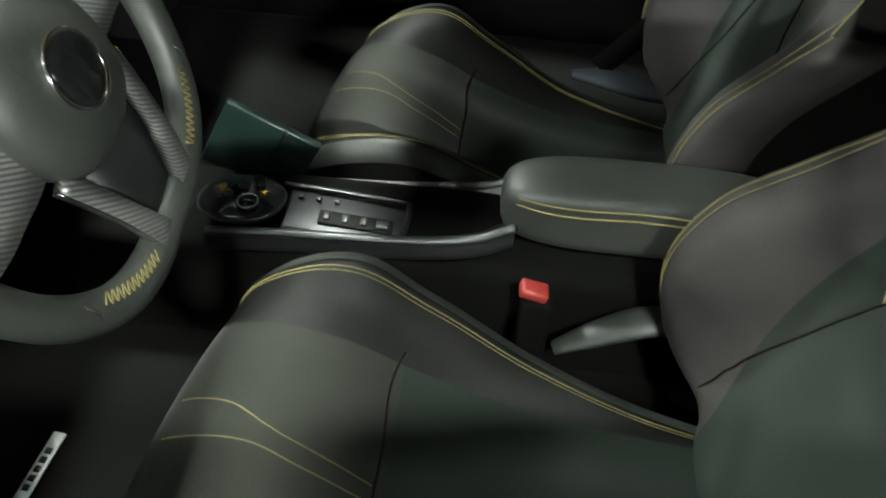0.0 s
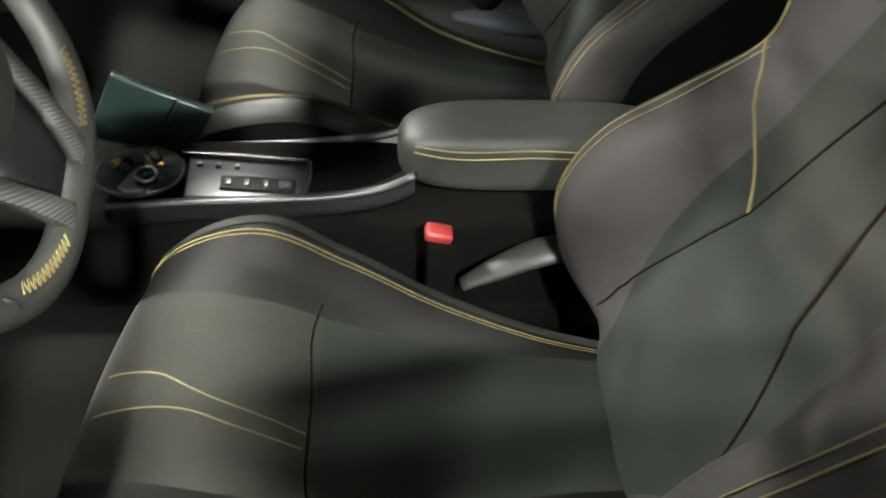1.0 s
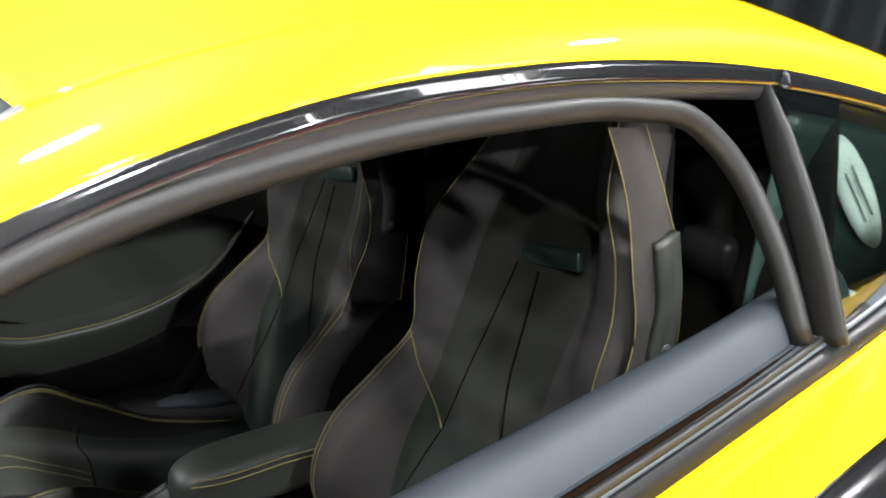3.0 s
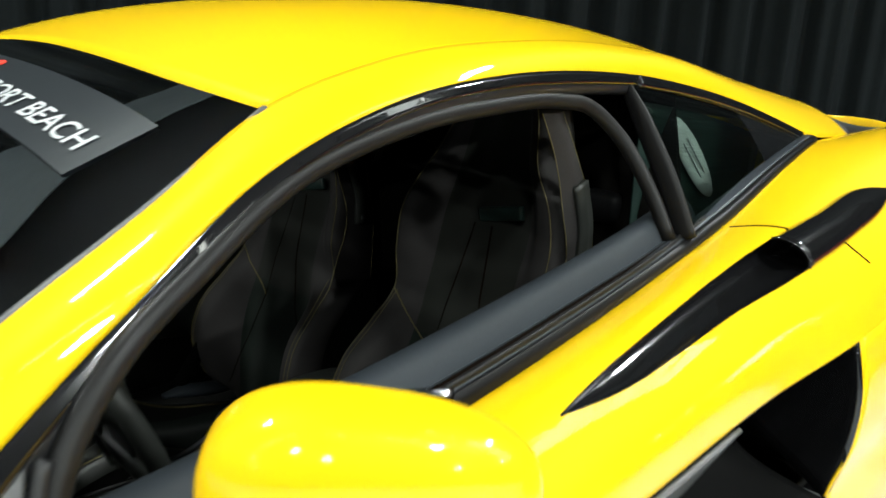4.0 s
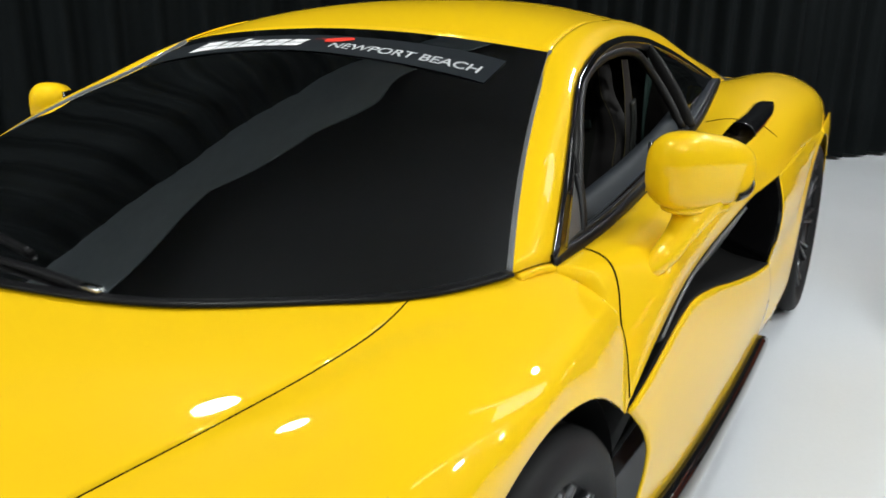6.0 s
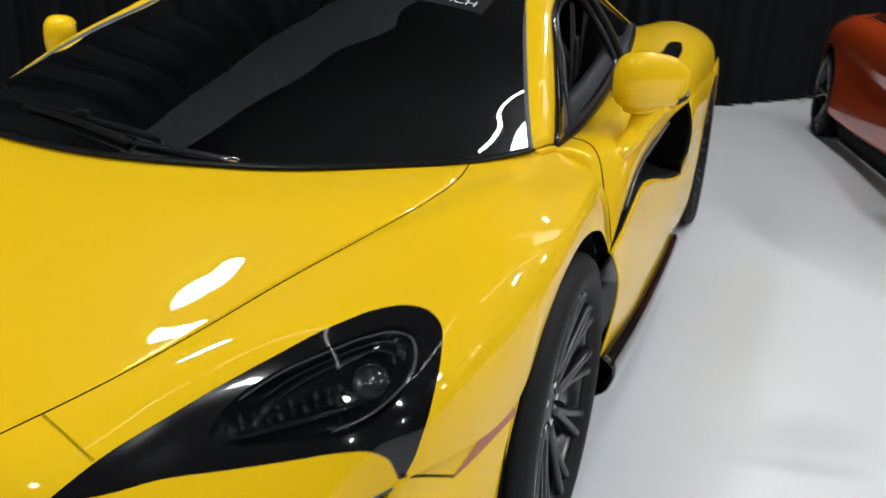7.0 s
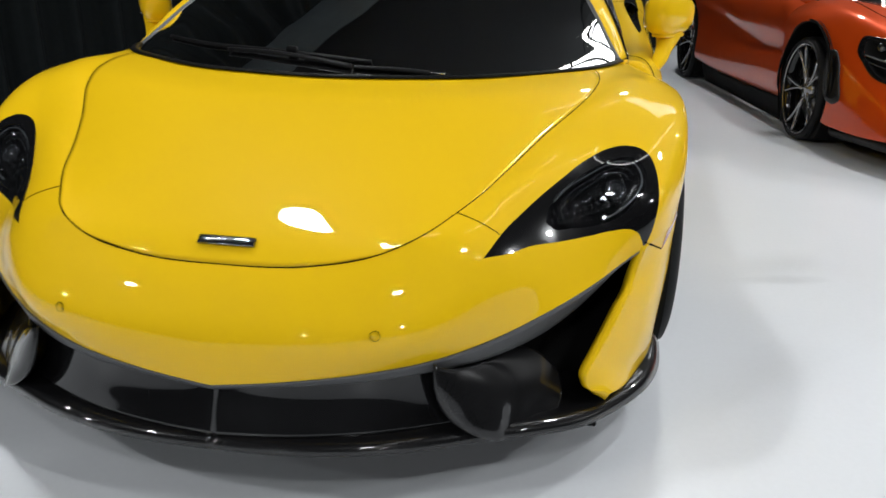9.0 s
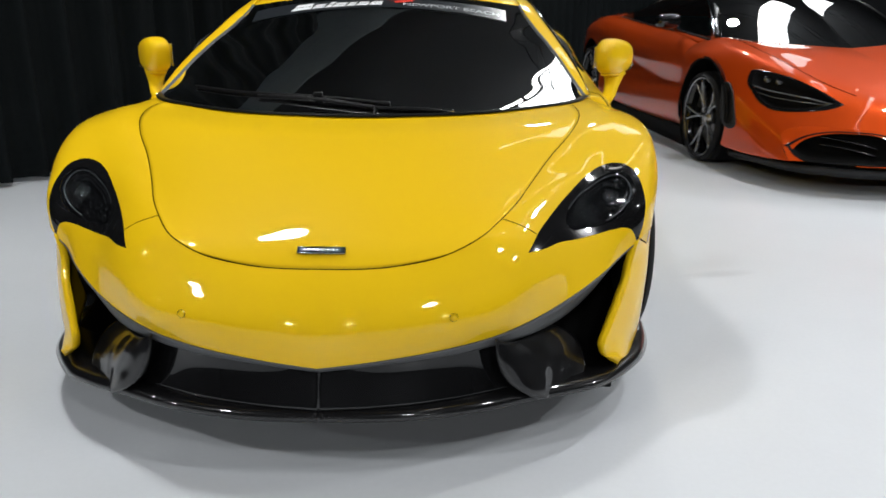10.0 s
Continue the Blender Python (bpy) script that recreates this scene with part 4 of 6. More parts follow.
for s in (1, -1):
    shell = blob((.109, .056, .077), (-.004, 0, -.004), 2.9, 56, 36, bend=mirror_bend)
    mh = part("door_mirror", shell, YELLOW, yellow_car, "yellow door mirror on a slim stalk", m=pose(s * .953, .752, .903) @ Matrix.Diagonal((s, 1, 1, 1)) @ Matrix.Rotation(radians(51), 4, 'Z'))
    part("mirror_glass", sheet(np.array([[(x * .070 - .018, .050, z * .046 - .004) for x in np.linspace(-1, 1, 8)] for z in np.linspace(-1, 1, 5)]), thick=.003), CHROME, mh)
    part("mirror_base", blob((.066, .036, .010), (-.012, .0, -.074), 3.2, 36, 10), YELLOW, mh)
    back = Matrix.Rotation(radians(-26), 4, 'Z')
    stalk = [tuple(back @ Vector(q)) for q in ((-.004, .004, -.064), (-.018, -.014, -.090), (-.044, -.042, -.122), (-.072, -.068, -.152), (-.100, -.084, -.176), (-.135, -.095, -.195))]
    part("mirror_stalk", sweep(stalk, ring(.034, .026, 20), 24, scale=[1.4, 1.02, .80, .78, .66, .2]), YELLOW, mh)
    part("mirror_indicator", sweep([(.052, -.034, -.054), (.074, -.030, -.049), (.092, -.018, -.040), (.102, .002, -.028)], ring(.012, .007, 12), 20, up=(.5, -.5, -.7)), GLOSSBLACK, mh)

# wipers, badge, sensors
screen_skin, hood_skin = Skin(SCREENG), Skin(HOODG)
SOUT = (0, -.5, .8)


def wiper(pts, mat):
    w = new("wiper", None)
    w.parent = yellow_car
    arm = [tuple(screen_skin.near(q, h, SOUT)) for *q, h in pts]
    part("wiper_arm", sweep(arm, [(.008, -.004), (.008, .002), (.003, .006), (-.003, .006), (-.008, .002), (-.008, -.004)], 30, scale=[1.2, 1, .8]), mat, w)
    return w


w1 = wiper([(.05, -.045, .778, .008), (-.14, .005, .785, .012), (-.34, .06, .79, .008)], DEEPBLACK)
blade_line = [tuple(screen_skin.near(q, .006, SOUT)) for q in ((.10, -.015, .79), (-.14, .028, .795), (-.42, .11, .80), (-.60, .22, .81))]
part("wiper_blade", sweep(blade_line, [(.005, -.005), (.005, .001), (0, .006), (-.005, .001), (-.005, -.005)], 40), DEEPBLACK, w1)
part("wiper_clip", box((.030, .020, .018), tuple(screen_skin.near((-.136, .030, .79), .014, SOUT)), .004), DEEPBLACK, w1)
w2 = wiper([(.30, -.045, .772, .006), (.20, -.045, .776, .008), (.06, -.045, .78, .006)], DEEPBLACK)
part("wiper_cap", box((.045, .014, .012), tuple(screen_skin.near((.285, -.045, .774), .010, SOUT)), .004), CHROME, w2)
cowl = [(-a, b, c) for a, b, c in WSB_FULL[::-1][:-1]] + WSB_FULL
part("cowl_seal", sweep([(x, y - .002, z + .003) for x, y, z in cowl], ring(.013, .005, 8), 110), DEEPBLACK, yellow_car)
for s in (1, -1):
    part("pillar_foot", sweep([(s * x, y, z) for x, y, z in ((.779, .334, .774), (.786, .360, .776), (.792, .392, .775), (.798, .428, .769))], ring(.009, .008, 12), 24), YELLOW, yellow_car)
    part("screen_trim", sweep([(s * x, y, z + .002) for x, y, z in WSA], ring(.005, .004, 8), 40), DARKGREY, yellow_car)

bc = Vector(hood_skin.near((0, -.765, .535)))
badge = part("nose_badge", box((.118, .020, .006), (0, 0, 0), .0025), GLOSSBLACK, yellow_car, "small black badge with a bright rim", m=Matrix.Translation(bc + Vector((0, -.001, .003))) @ Matrix.Rotation(radians(32), 4, "X"))
part("badge_rim", sweep([(x * .058, y * .0095, .0035) for x, y in ((-1, -1), (1, -1), (1, 1), (-1, 1))], ring(.0013, .0013, 6), closed=True), CHROME, badge)
for k in range(8):
    part("badge_bar", box((.0075, .006, .0012), (-.042 + .012 * k, 0, .0035), .0003), CHROME, badge)
for s in (1, -1):
    q = Vector(front_skin.near((.32, -.858, .408)))
    face = Matrix.Translation((s * q.x, q.y, q.z)) @ Vector((s * .32, -.93, .16)).to_track_quat("X", "Z").to_matrix().to_4x4()
    part("parking_sensor", lathe([(.0005, .0006), (.009, .0004), (.0095, -.003)], 24), YELLOW, yellow_car, m=face)
    part("sensor_gap", sweep([(.0008, .010 * math.cos(t), .010 * math.sin(t)) for t in np.linspace(0, 2 * math.pi, 20, endpoint=False)], ring(.0003, .0012, 6), closed=True, up=(1, 0, 0)), SEAM, yellow_car, m=face)

# windscreen banner and its lettering
def on_screen(x, up, lift):
    """A place on the windscreen: x across, up along the glass from the banner's foot."""
    fall = .30 * x * x
    q = screen_skin.near((x, .745 + .95 * up, 1.078 - fall * .42 + .33 * up), lift, SOUT)
    return tuple(q)


film = np.array([[on_screen(x, u, .0025) for x in np.linspace(-.53, .505, 40)] for u in np.linspace(-.012, .095, 6)])
part("banner_film", sheet(film), BANNER, yellow_car, "smoked sun strip along the windscreen's top")


def letters(text, x0, x1, up0, height, mat, lift, name):
    cu = bpy.data.curves.new(name, "FONT")
    cu.body, cu.size, cu.extrude, cu.offset = text, 1.0, 0.0, 0.012
    tmp = new("tmp", cu)
    bpy.context.view_layer.update()
    me = bpy.data.meshes.new_from_object(tmp)
    bpy.data.objects.remove(tmp)
    bm = bmesh.new()
    bm.from_mesh(me)
    bmesh.ops.triangulate(bm, faces=bm.faces)
    xs = [v.co.x for v in bm.verts]
    lo, hi, top = min(xs), max(xs), max(v.co.y for v in bm.verts)
    for v in bm.verts:
        v.co = on_screen(x0 + (v.co.x - lo) / (hi - lo) * (x1 - x0), up0 + v.co.y / top * height, lift)
    return part(name, bm, mat, yellow_car, smooth=False)


letters("NEWPORT BEACH", .085, .475, .014, .030, DIM, .0045, "banner_lettering")
for a, b, h in [(-.37, -.290, .060), (-.284, -.236, .044), (-.230, -.208, .060), (-.202, -.150, .044), (-.144, -.112, .044), (-.106, -.060, .044), (-.054, -.004, .044)]:
    for u0, u1, trim in ((0, .46, 0), (.54, 1, .12)):
        g = np.array([[on_screen(x + .35 * u, .012 + u, .0045) for x in np.linspace(a, b - (b - a) * trim, 6)] for u in np.linspace(h * u0, h * u1, 3)])
        part("logo_bar", sheet(g), WHITE, yellow_car)
upper, lower = spline([(.020, .060, 0), (.05, .067, 0), (.085, .078, 0), (.115, .081, 0), (.124, .074, 0)], 16), spline([(.020, .058, 0), (.050, .059, 0), (.052, .047, 0), (.085, .050, 0), (.122, .068, 0)], 16)
g = np.array([[on_screen(x, u, .0045) for x, u, _ in row] for row in (lower, upper)])
part("logo_swoosh", sheet(g), RED, yellow_car)

# ---- yellow car: cabin ----
LEATHER = material("dark_leather", (0.0184, 0.0200, 0.0176), 0.5, grain=0.18, grain_scale=260, bump=0.25, stain=0.2, stain_scale=9, specular=0.4)
SUEDE = material("dark_suede", (0.0136, 0.0144, 0.0120), 0.9, grain=0.25, grain_scale=500, bump=0.3, stain=0.35, stain_scale=9, sheen=0.08, specular=0.1)
SUEDEGREEN = material("green_black_suede", (0.0095, 0.0130, 0.0104), 0.9, grain=0.25, grain_scale=500, bump=0.3, stain=0.35, stain_scale=9, sheen=0.08, specular=0.1)
BOLSTER = material("bolster_leather", (0.004125, 0.004125, 0.00375), 0.6, grain=0.18, grain_scale=260, bump=0.25, stain=0.15, stain_scale=6, specular=0.12)
WINGLEATHER = material("wing_leather", (0.0262, 0.0242, 0.0238), 0.7, grain=0.15, grain_scale=280, bump=0.25, stain=0.25, stain_scale=9, specular=0.12)
PADGREY = material("door_pad_leather", (0.0237, 0.0283, 0.034), 0.6, grain=0.12, grain_scale=300, bump=0.2, stain=0.1, specular=0.2)
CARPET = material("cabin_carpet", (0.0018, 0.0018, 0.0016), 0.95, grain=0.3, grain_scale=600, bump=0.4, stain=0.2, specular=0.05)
THREAD = material("yellow_thread", (0.1013, 0.0825, 0.02625), 0.7, grain=0.2, grain_scale=800)
CARBON = material("grey_carbon", (0.076, 0.076, 0.07372), 0.3, metal=0.3, coat=0.5, grain=0.35, grain_scale=500)
# twill weave of the carbon
nt = CARBON.node_tree
twill, span, shade, tco = (nt.nodes.new("ShaderNode" + k) for k in ("TexWave", "MapRange", "VectorMath", "TexCoord"))
twill.bands_direction = "DIAGONAL"
twill.inputs["Scale"].default_value = 120
span.inputs["To Min"].default_value, span.inputs["To Max"].default_value = 0.4, 1.6
shade.operation = "SCALE"
bsdf = nt.nodes["Principled BSDF"]
nt.links.new(tco.outputs["Object"], twill.inputs["Vector"])
nt.links.new(twill.outputs["Fac"], span.inputs["Value"])
nt.links.new(bsdf.inputs["Base Color"].links[0].from_socket, shade.inputs[0])
nt.links.new(span.outputs[0], shade.inputs["Scale"])
nt.links.new(shade.outputs[0], bsdf.inputs["Base Color"])
GREEN = material("dark_green_panel", (0.01368, 0.02736, 0.02356), 0.35, stain=0.15)
SATINGREY = material("satin_metal_edge", (0.035, 0.0364, 0.0364), 0.42, metal=0.7, grain=0.1, stain=0.15)
BUCKLE = material("dull_red_plastic", (0.168, 0.014, 0.0126), 0.5, grain=0.1, stain=0.2)
LINING = material("headliner_cloth", (0.007, 0.0063, 0.0056), 0.95, grain=0.2, grain_scale=400, bump=0.2, stain=0.15, specular=0.05)


def stitch(pts, parent, n=70, r=0.0010, mat=None):
    return part("stitching", sweep(pts, ring(r, r * .7, 6), n), mat or THREAD, parent)


def twin(pts, off):
    return [(x + off[0], y + off[1], z + off[2]) for x, y, z in pts]


# shell of the cabin
part("headliner", sheet(both(ROOF - np.array([0, 0, .028])), thick=0.004), LINING, yellow_car)
pair("pillar_lining", PILLAR[:, 6:] - np.array([.022, 0, .018]), LINING, yellow_car)
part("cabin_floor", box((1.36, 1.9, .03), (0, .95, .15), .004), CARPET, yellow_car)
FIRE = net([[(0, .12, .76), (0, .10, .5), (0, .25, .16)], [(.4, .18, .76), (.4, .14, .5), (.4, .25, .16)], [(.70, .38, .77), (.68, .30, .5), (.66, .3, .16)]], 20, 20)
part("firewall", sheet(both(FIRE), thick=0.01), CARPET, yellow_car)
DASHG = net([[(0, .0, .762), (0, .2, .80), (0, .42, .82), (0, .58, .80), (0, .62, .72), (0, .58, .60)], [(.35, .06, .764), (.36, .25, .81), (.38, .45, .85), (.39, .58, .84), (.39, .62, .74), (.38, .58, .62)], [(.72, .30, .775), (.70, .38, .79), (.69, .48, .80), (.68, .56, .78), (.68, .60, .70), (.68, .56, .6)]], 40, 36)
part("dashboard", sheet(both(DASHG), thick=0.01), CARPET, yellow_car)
BULK = net([[(0, 1.78, .16), (0, 1.76, .6), (0, 1.80, .9), (0, 1.95, 1.12)], [(.4, 1.76, .16), (.4, 1.74, .6), (.4, 1.78, .9), (.38, 1.92, 1.10)], [(.68, 1.70, .16), (.68, 1.70, .6), (.64, 1.72, .9), (.53, 1.85, 1.08)]], 24, 20)
part("rear_bulkhead", sheet(both(BULK), thick=0.01), LINING, yellow_car)
PAD = [twin(INNERBELT[:6], o) for o in ((.002, 0, -.010), (-.006, 0, .008), (-.029, 0, .032), (-.054, 0, .026), (-.054, 0, -.03), (-.015, 0, -.30), (.02, 0, -.6))]
pair("door_pad", net(PAD[:5], 50, 14), PADGREY, yellow_car, thick=0.004)
pair("door_card", net(PAD[4:], 30, 14), LEATHER, yellow_car, thick=0.004)
for s in (1, -1):
    part("belt_groove", sweep([(s * (x + .004), y, z + .001) for x, y, z in INNERBELT[:6]], ring(.005, .004, 8), 50), SEAM, yellow_car)
    part("belt_wiper", sweep([(s * (x + .013), y, z + .003) for x, y, z in INNERBELT[:6]], ring(.004, .005, 8), 50), RUBBER, yellow_car)
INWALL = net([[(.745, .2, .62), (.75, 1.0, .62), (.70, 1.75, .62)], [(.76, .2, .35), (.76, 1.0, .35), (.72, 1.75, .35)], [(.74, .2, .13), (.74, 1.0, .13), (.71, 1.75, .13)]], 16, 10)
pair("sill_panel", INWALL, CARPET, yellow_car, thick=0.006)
DOORLINE = [(-.690, .86, .43), (-.690, .928, .381), (-.690, 1.028, .338), (-.690, 1.141, .335), (-.690, 1.263, .350), (-.690, 1.448, .427), (-.690, 1.566, .576)]
ARMSHELF = net([twin(DOORLINE, (-.05, 0, .02)), twin(DOORLINE, (-.02, 0, .006)), DOORLINE, twin(DOORLINE, (-.01, 0, -.03)), twin(DOORLINE, (-.06, 0, -.12))], 50, 16)
shelf = part("door_armrest", sheet(ARMSHELF), LEATHER, yellow_car)
stitch(twin(DOORLINE, (-.006, 0, .005)), shelf, r=.0018)

# seats: sections of cushion (y, middle, bolster, half width) and back (z, middle, bolster, half width)
CUSH = [(.835, .335, .33, .145), (.85, .393, .382, .160), (.90, .405, .415, .170), (.985, .376, .432, .175), (1.075, .332, .385, .168), (1.19, .298, .322, .146), (1.31, .286, .302, .108), (1.39, .285, .290, .095)]
BACK = [(.30, 1.375, 1.375, .15), (.35, 1.39, 1.33, .19), (.45, 1.415, 1.308, .205), (.54, 1.435, 1.335, .20), (.61, 1.452, 1.40, .19), (.67, 1.468, 1.455, .182), (.76, 1.495, 1.455, .178), (.84, 1.52, 1.470, .177), (.895, 1.535, 1.487, .154), (.95, 1.548, 1.50, .118), (1.03, 1.565, 1.535, .085), (1.075, 1.575, 1.565, .05)]


def seat(cx, back=0.0, drop=0.0, name="seat"):
    st = new(name, None)
    st.parent = yellow_car
    st.matrix_basis = pose(cx, back, drop)

    def cush_row(k):
        return [[(k * w, y, zc + .012 * (1 - k * k)) if abs(k) < .7 else (k * w, y, zb) for y, zc, zb, w in CUSH]][0]
    rows = [[(-w - .025, y, zb - .16) for y, zc, zb, w in CUSH], [(-w - .012, y, zb - .03) for y, zc, zb, w in CUSH], [(-w, y, zb) for y, zc, zb, w in CUSH], [(-w * .80, y, zb * .75 + zc * .25) for y, zc, zb, w in CUSH],
            [(-w * .58, y, zc) for y, zc, zb, w in CUSH], [(0, y, zc + .010) for y, zc, zb, w in CUSH]]
    rows += [[(-x, y, z) for x, y, z in r] for r in rows[-2::-1]]
    g = net(rows, 60, 70)
    def askew(q):
        q = np.array(q, float)
        q[..., 1] -= .15 * q[..., 0] * np.clip((1.05 - q[..., 1]) / .2, 0, 1)
        return q
    g = askew(g)
    mid = np.abs(g[:, 30, 0])
    inner = [i for i in range(len(mid)) if mid[i] < .105]
    i0, i1, jc = inner[0], inner[-1], int(np.argmin(np.abs(g[35, :, 1] - 1.05)))
    part("seat_cushion", sheet(g[i0:i1 + 1, :jc + 1]), SUEDE, st, "olive-grey suede cushion front")
    part("cushion_rear", sheet(g[i0:i1 + 1, jc:]), SUEDEGREEN, st, "green-black suede cushion rear")
    part("bolster", sheet(g[:i0 + 1]), BOLSTER, st, "black leather side bolster")
    part("bolster", sheet(g[i1:]), BOLSTER, st, "black leather side bolster")
    skin = Skin(g)
    for s in (-1, 1):
        edge = [(s * w * .985, y, zb + .001) for y, zc, zb, w in CUSH[1:]]
        band = np.array([[tuple(q) for q in spline([(s * (w + d), y, zb + h) for y, zc, zb, w in CUSH[1:]], 50)] for d, h in ((-.004, .0025), (.008, .0), (.016, -.022))])
        part("bolster_band", sheet(askew(band)), LEATHER, st)
        stitch(skin.line([(s * w * .93, y, zb) for y, zc, zb, w in CUSH[1:]], 60, .0008, (0, 0, 1)), st, r=.0009)
        stitch(skin.line([(s * w * .90, y, zb) for y, zc, zb, w in CUSH[1:]], 60, .0008, (0, 0, 1)), st, r=.0007)
    for k in (1,):
      for line in ([(0, .857, .41), (0, .904, .41), (k * .012, .936, .40), (k * .025, .989, .385), (k * .04, 1.048, .37)], [(k * .04, .849, .41), (k * .034, .936, .41), (k * .045, .984, .40), (k * .055, 1.045, .37)]):
        stitch(skin.line(line, 30, .0006, (0, 0, 1)), st, r=.0008)
    part("cushion_seam", sweep(skin.line([(-.10, 1.055, .37), (0, 1.05, .37), (.10, 1.055, .37)], 24, .0002, (0, 0, 1)), ring(.0014, .001, 6), 24), SEAM, st)
    # back
    rows = [[(-w - .012, yb + .085, z) for z, yc, yb, w in BACK], [(-w - .018, yb + .05, z) for z, yc, yb, w in BACK], [(-w - .004, yb + .004, z) for z, yc, yb, w in BACK], [(-w * .86, yb + .006, z) for z, yc, yb, w in BACK],
            [(-w * .60, yc - .008, z) for z, yc, yb, w in BACK], [(0, yc - .012, z) for z, yc, yb, w in BACK]]
    rows += [[(-x, y, z) for x, y, z in r] for r in rows[-2::-1]]
    b = net(rows, 70, 80)
    def mids(z):
        k = int(np.argmin(np.abs(b[40, :, 2] - z)))
        return k, np.abs(b[:, k, 0])
    kc, wide = mids(.60)
    inner = [i for i in range(len(wide)) if wide[i] < .115]
    i0, i1 = inner[0], inner[-1]
    part("backrest", sheet(b[i0:i1 + 1, kc:]), SUEDE, st, "dark olive suede bucket backrest")
    part("lumbar_panel", sheet(b[i0:i1 + 1, :kc + 1]), SUEDEGREEN, st, "green-black suede lower back panel")
    part("back_wing", sheet(b[:i0 + 1]), WINGLEATHER, st, "grey-black leather back wing")
    part("back_wing", sheet(b[i1:]), WINGLEATHER, st, "grey-black leather back wing")
    shell = net([rows[0], [(-.10, 1.62, .4), (-.11, 1.66, .7), (-.06, 1.66, 1.0)], [(.10, 1.62, .4), (.11, 1.66, .7), (.06, 1.66, 1.0)], rows[-1]], 40, 30)
    part("seat_shell", sheet(shell), BOLSTER, st)
    bs = Skin(b)
    for s in (-1, 1):
        stitch([(s * (w + .001), yb + .002, z) for z, yc, yb, w in BACK[1:]], st, 90, .0010)
        stitch([(s * (w - .010), yb + .001, z) for z, yc, yb, w in BACK[1:6]], st, 50, .0008)
        if s < 0:
            stitch(bs.line([(s * .182, 1.455, .67), (s * .13, 1.45, .63), (s * .064, 1.42, .578)], 24, .001, (0, -1, 0)), st, 24, .0016)
        part("back_seam", sweep(bs.line([(s * .064, 1.42, .578), (s * .095, 1.42, .49), (s * .125, 1.40, .40), (s * .15, 1.38, .31)], 24, .0002, (0, -1, 0)), ring(.0018, .001, 6), 24), SEAM, st)
        part("back_seam", sweep(bs.line([(s * .064, 1.42, .578), (s * .035, 1.48, .70), (s * .02, 1.51, .83)], 24, .0002, (0, -1, 0)), ring(.0018, .001, 6), 24), SEAM, st)
        if s < 0:
            continue
        # stitched side strip with its strap
        edges = ((.66, 1.43, .12), (.70, 1.445, .107), (.735, 1.457, .098), (.77, 1.472, .083), (.82, 1.48, .074), (.905, 1.459, .074), (.985, 1.432, .056), (1.06, 1.39, .05))
        strip = [[(s * (.203 + o), y + k * d, z) for z, y, d in edges] for o, k in ((.002, 0), (.010, .5), (.002, 1))]
        part("side_strip", sheet(net(strip, 40, 8)), WINGLEATHER, st)
        stitch(strip[0], st, 60, .0011)
        stitch(strip[2], st, 60, .0011)
        z0, z1 = .800, .945
        strap = [(s * .216, 1.513 - .35 * max(0, z - .87), z) for z in np.linspace(z0, z1, 6)]
        part("belt_strap", sweep(strap, [(.006, -.016), (.006, .016), (-.004, .016), (-.004, -.016)], 20, up=(0, 1, 0)), LEATHER, st)
        part("strap_stud", lathe([(.0005, .004), (.006, .003), (.008, 0)], 16), SATINGREY, st, m=pose(s * .2225, 1.513, z0 + .014) @ Matrix.Diagonal((s, 1, 1, 1)))
    part("belt_slot", box((.10, .012, .026), (.040, 1.508, .858), .004, turn=Matrix.Rotation(radians(-12), 4, "Y")), GREEN, st)
    return st


seat(.37)
seat(-.235, .03, -.055)

# steering wheel
SW = pose(.318, .805, .712) @ Matrix.Rotation(radians(-67), 4, "X") @ Matrix.Rotation(radians(190), 4, "Z")
sw = new("steering_wheel", None)
sw.parent = yellow_car
sw.matrix_basis = SW


def on_rim(a, r=.158):
    k = 1 - .10 * max(0, -math.sin(a)) ** 6
    return (r * math.cos(a), r * k * math.sin(a), 0)


part("wheel_rim", sweep([on_rim(2 * math.pi * i / 72) for i in range(72)], ring(.0165, .014, 14), closed=True), LEATHER, sw, "black leather steering wheel rim")
part("airbag_pad", blob((.068, .062, .028), (0, .006, .012), 2.4, 36, 16), LEATHER, sw)
part("hub_badge", blob((.026, .026, .006), (0, .008, .040), 2.2, 30, 10), GLOSSBLACK, sw)
part("badge_ring", sweep([(.027 * math.cos(t), .008 + .027 * math.sin(t), .041) for t in np.linspace(0, 2 * math.pi, 30, endpoint=False)], ring(.0022, .0022, 8), closed=True), CHROME, sw)
for a, r0 in ((radians(180), .05), (0, .05)):
    c, s = math.cos(a), math.sin(a)
    part("wheel_spoke", sweep([(r0 * c, r0 * s, .006), (.11 * c, .11 * s - .006, .008), (.150 * c, .150 * s, 0)], [(.018, -.004), (.018, .004), (-.018, .004), (-.018, -.004)], 12, scale=[1.2, .8, 1.1]), CARBON, sw)
part("spoke_panel", sheet(np.array([[(k * .045, -.050, .010), (k * .038, -.09, .009), (k * .026, -.138, .002)] for k in (-1, -.5, 0, .5, 1)]), thick=.004), SATINGREY, sw)
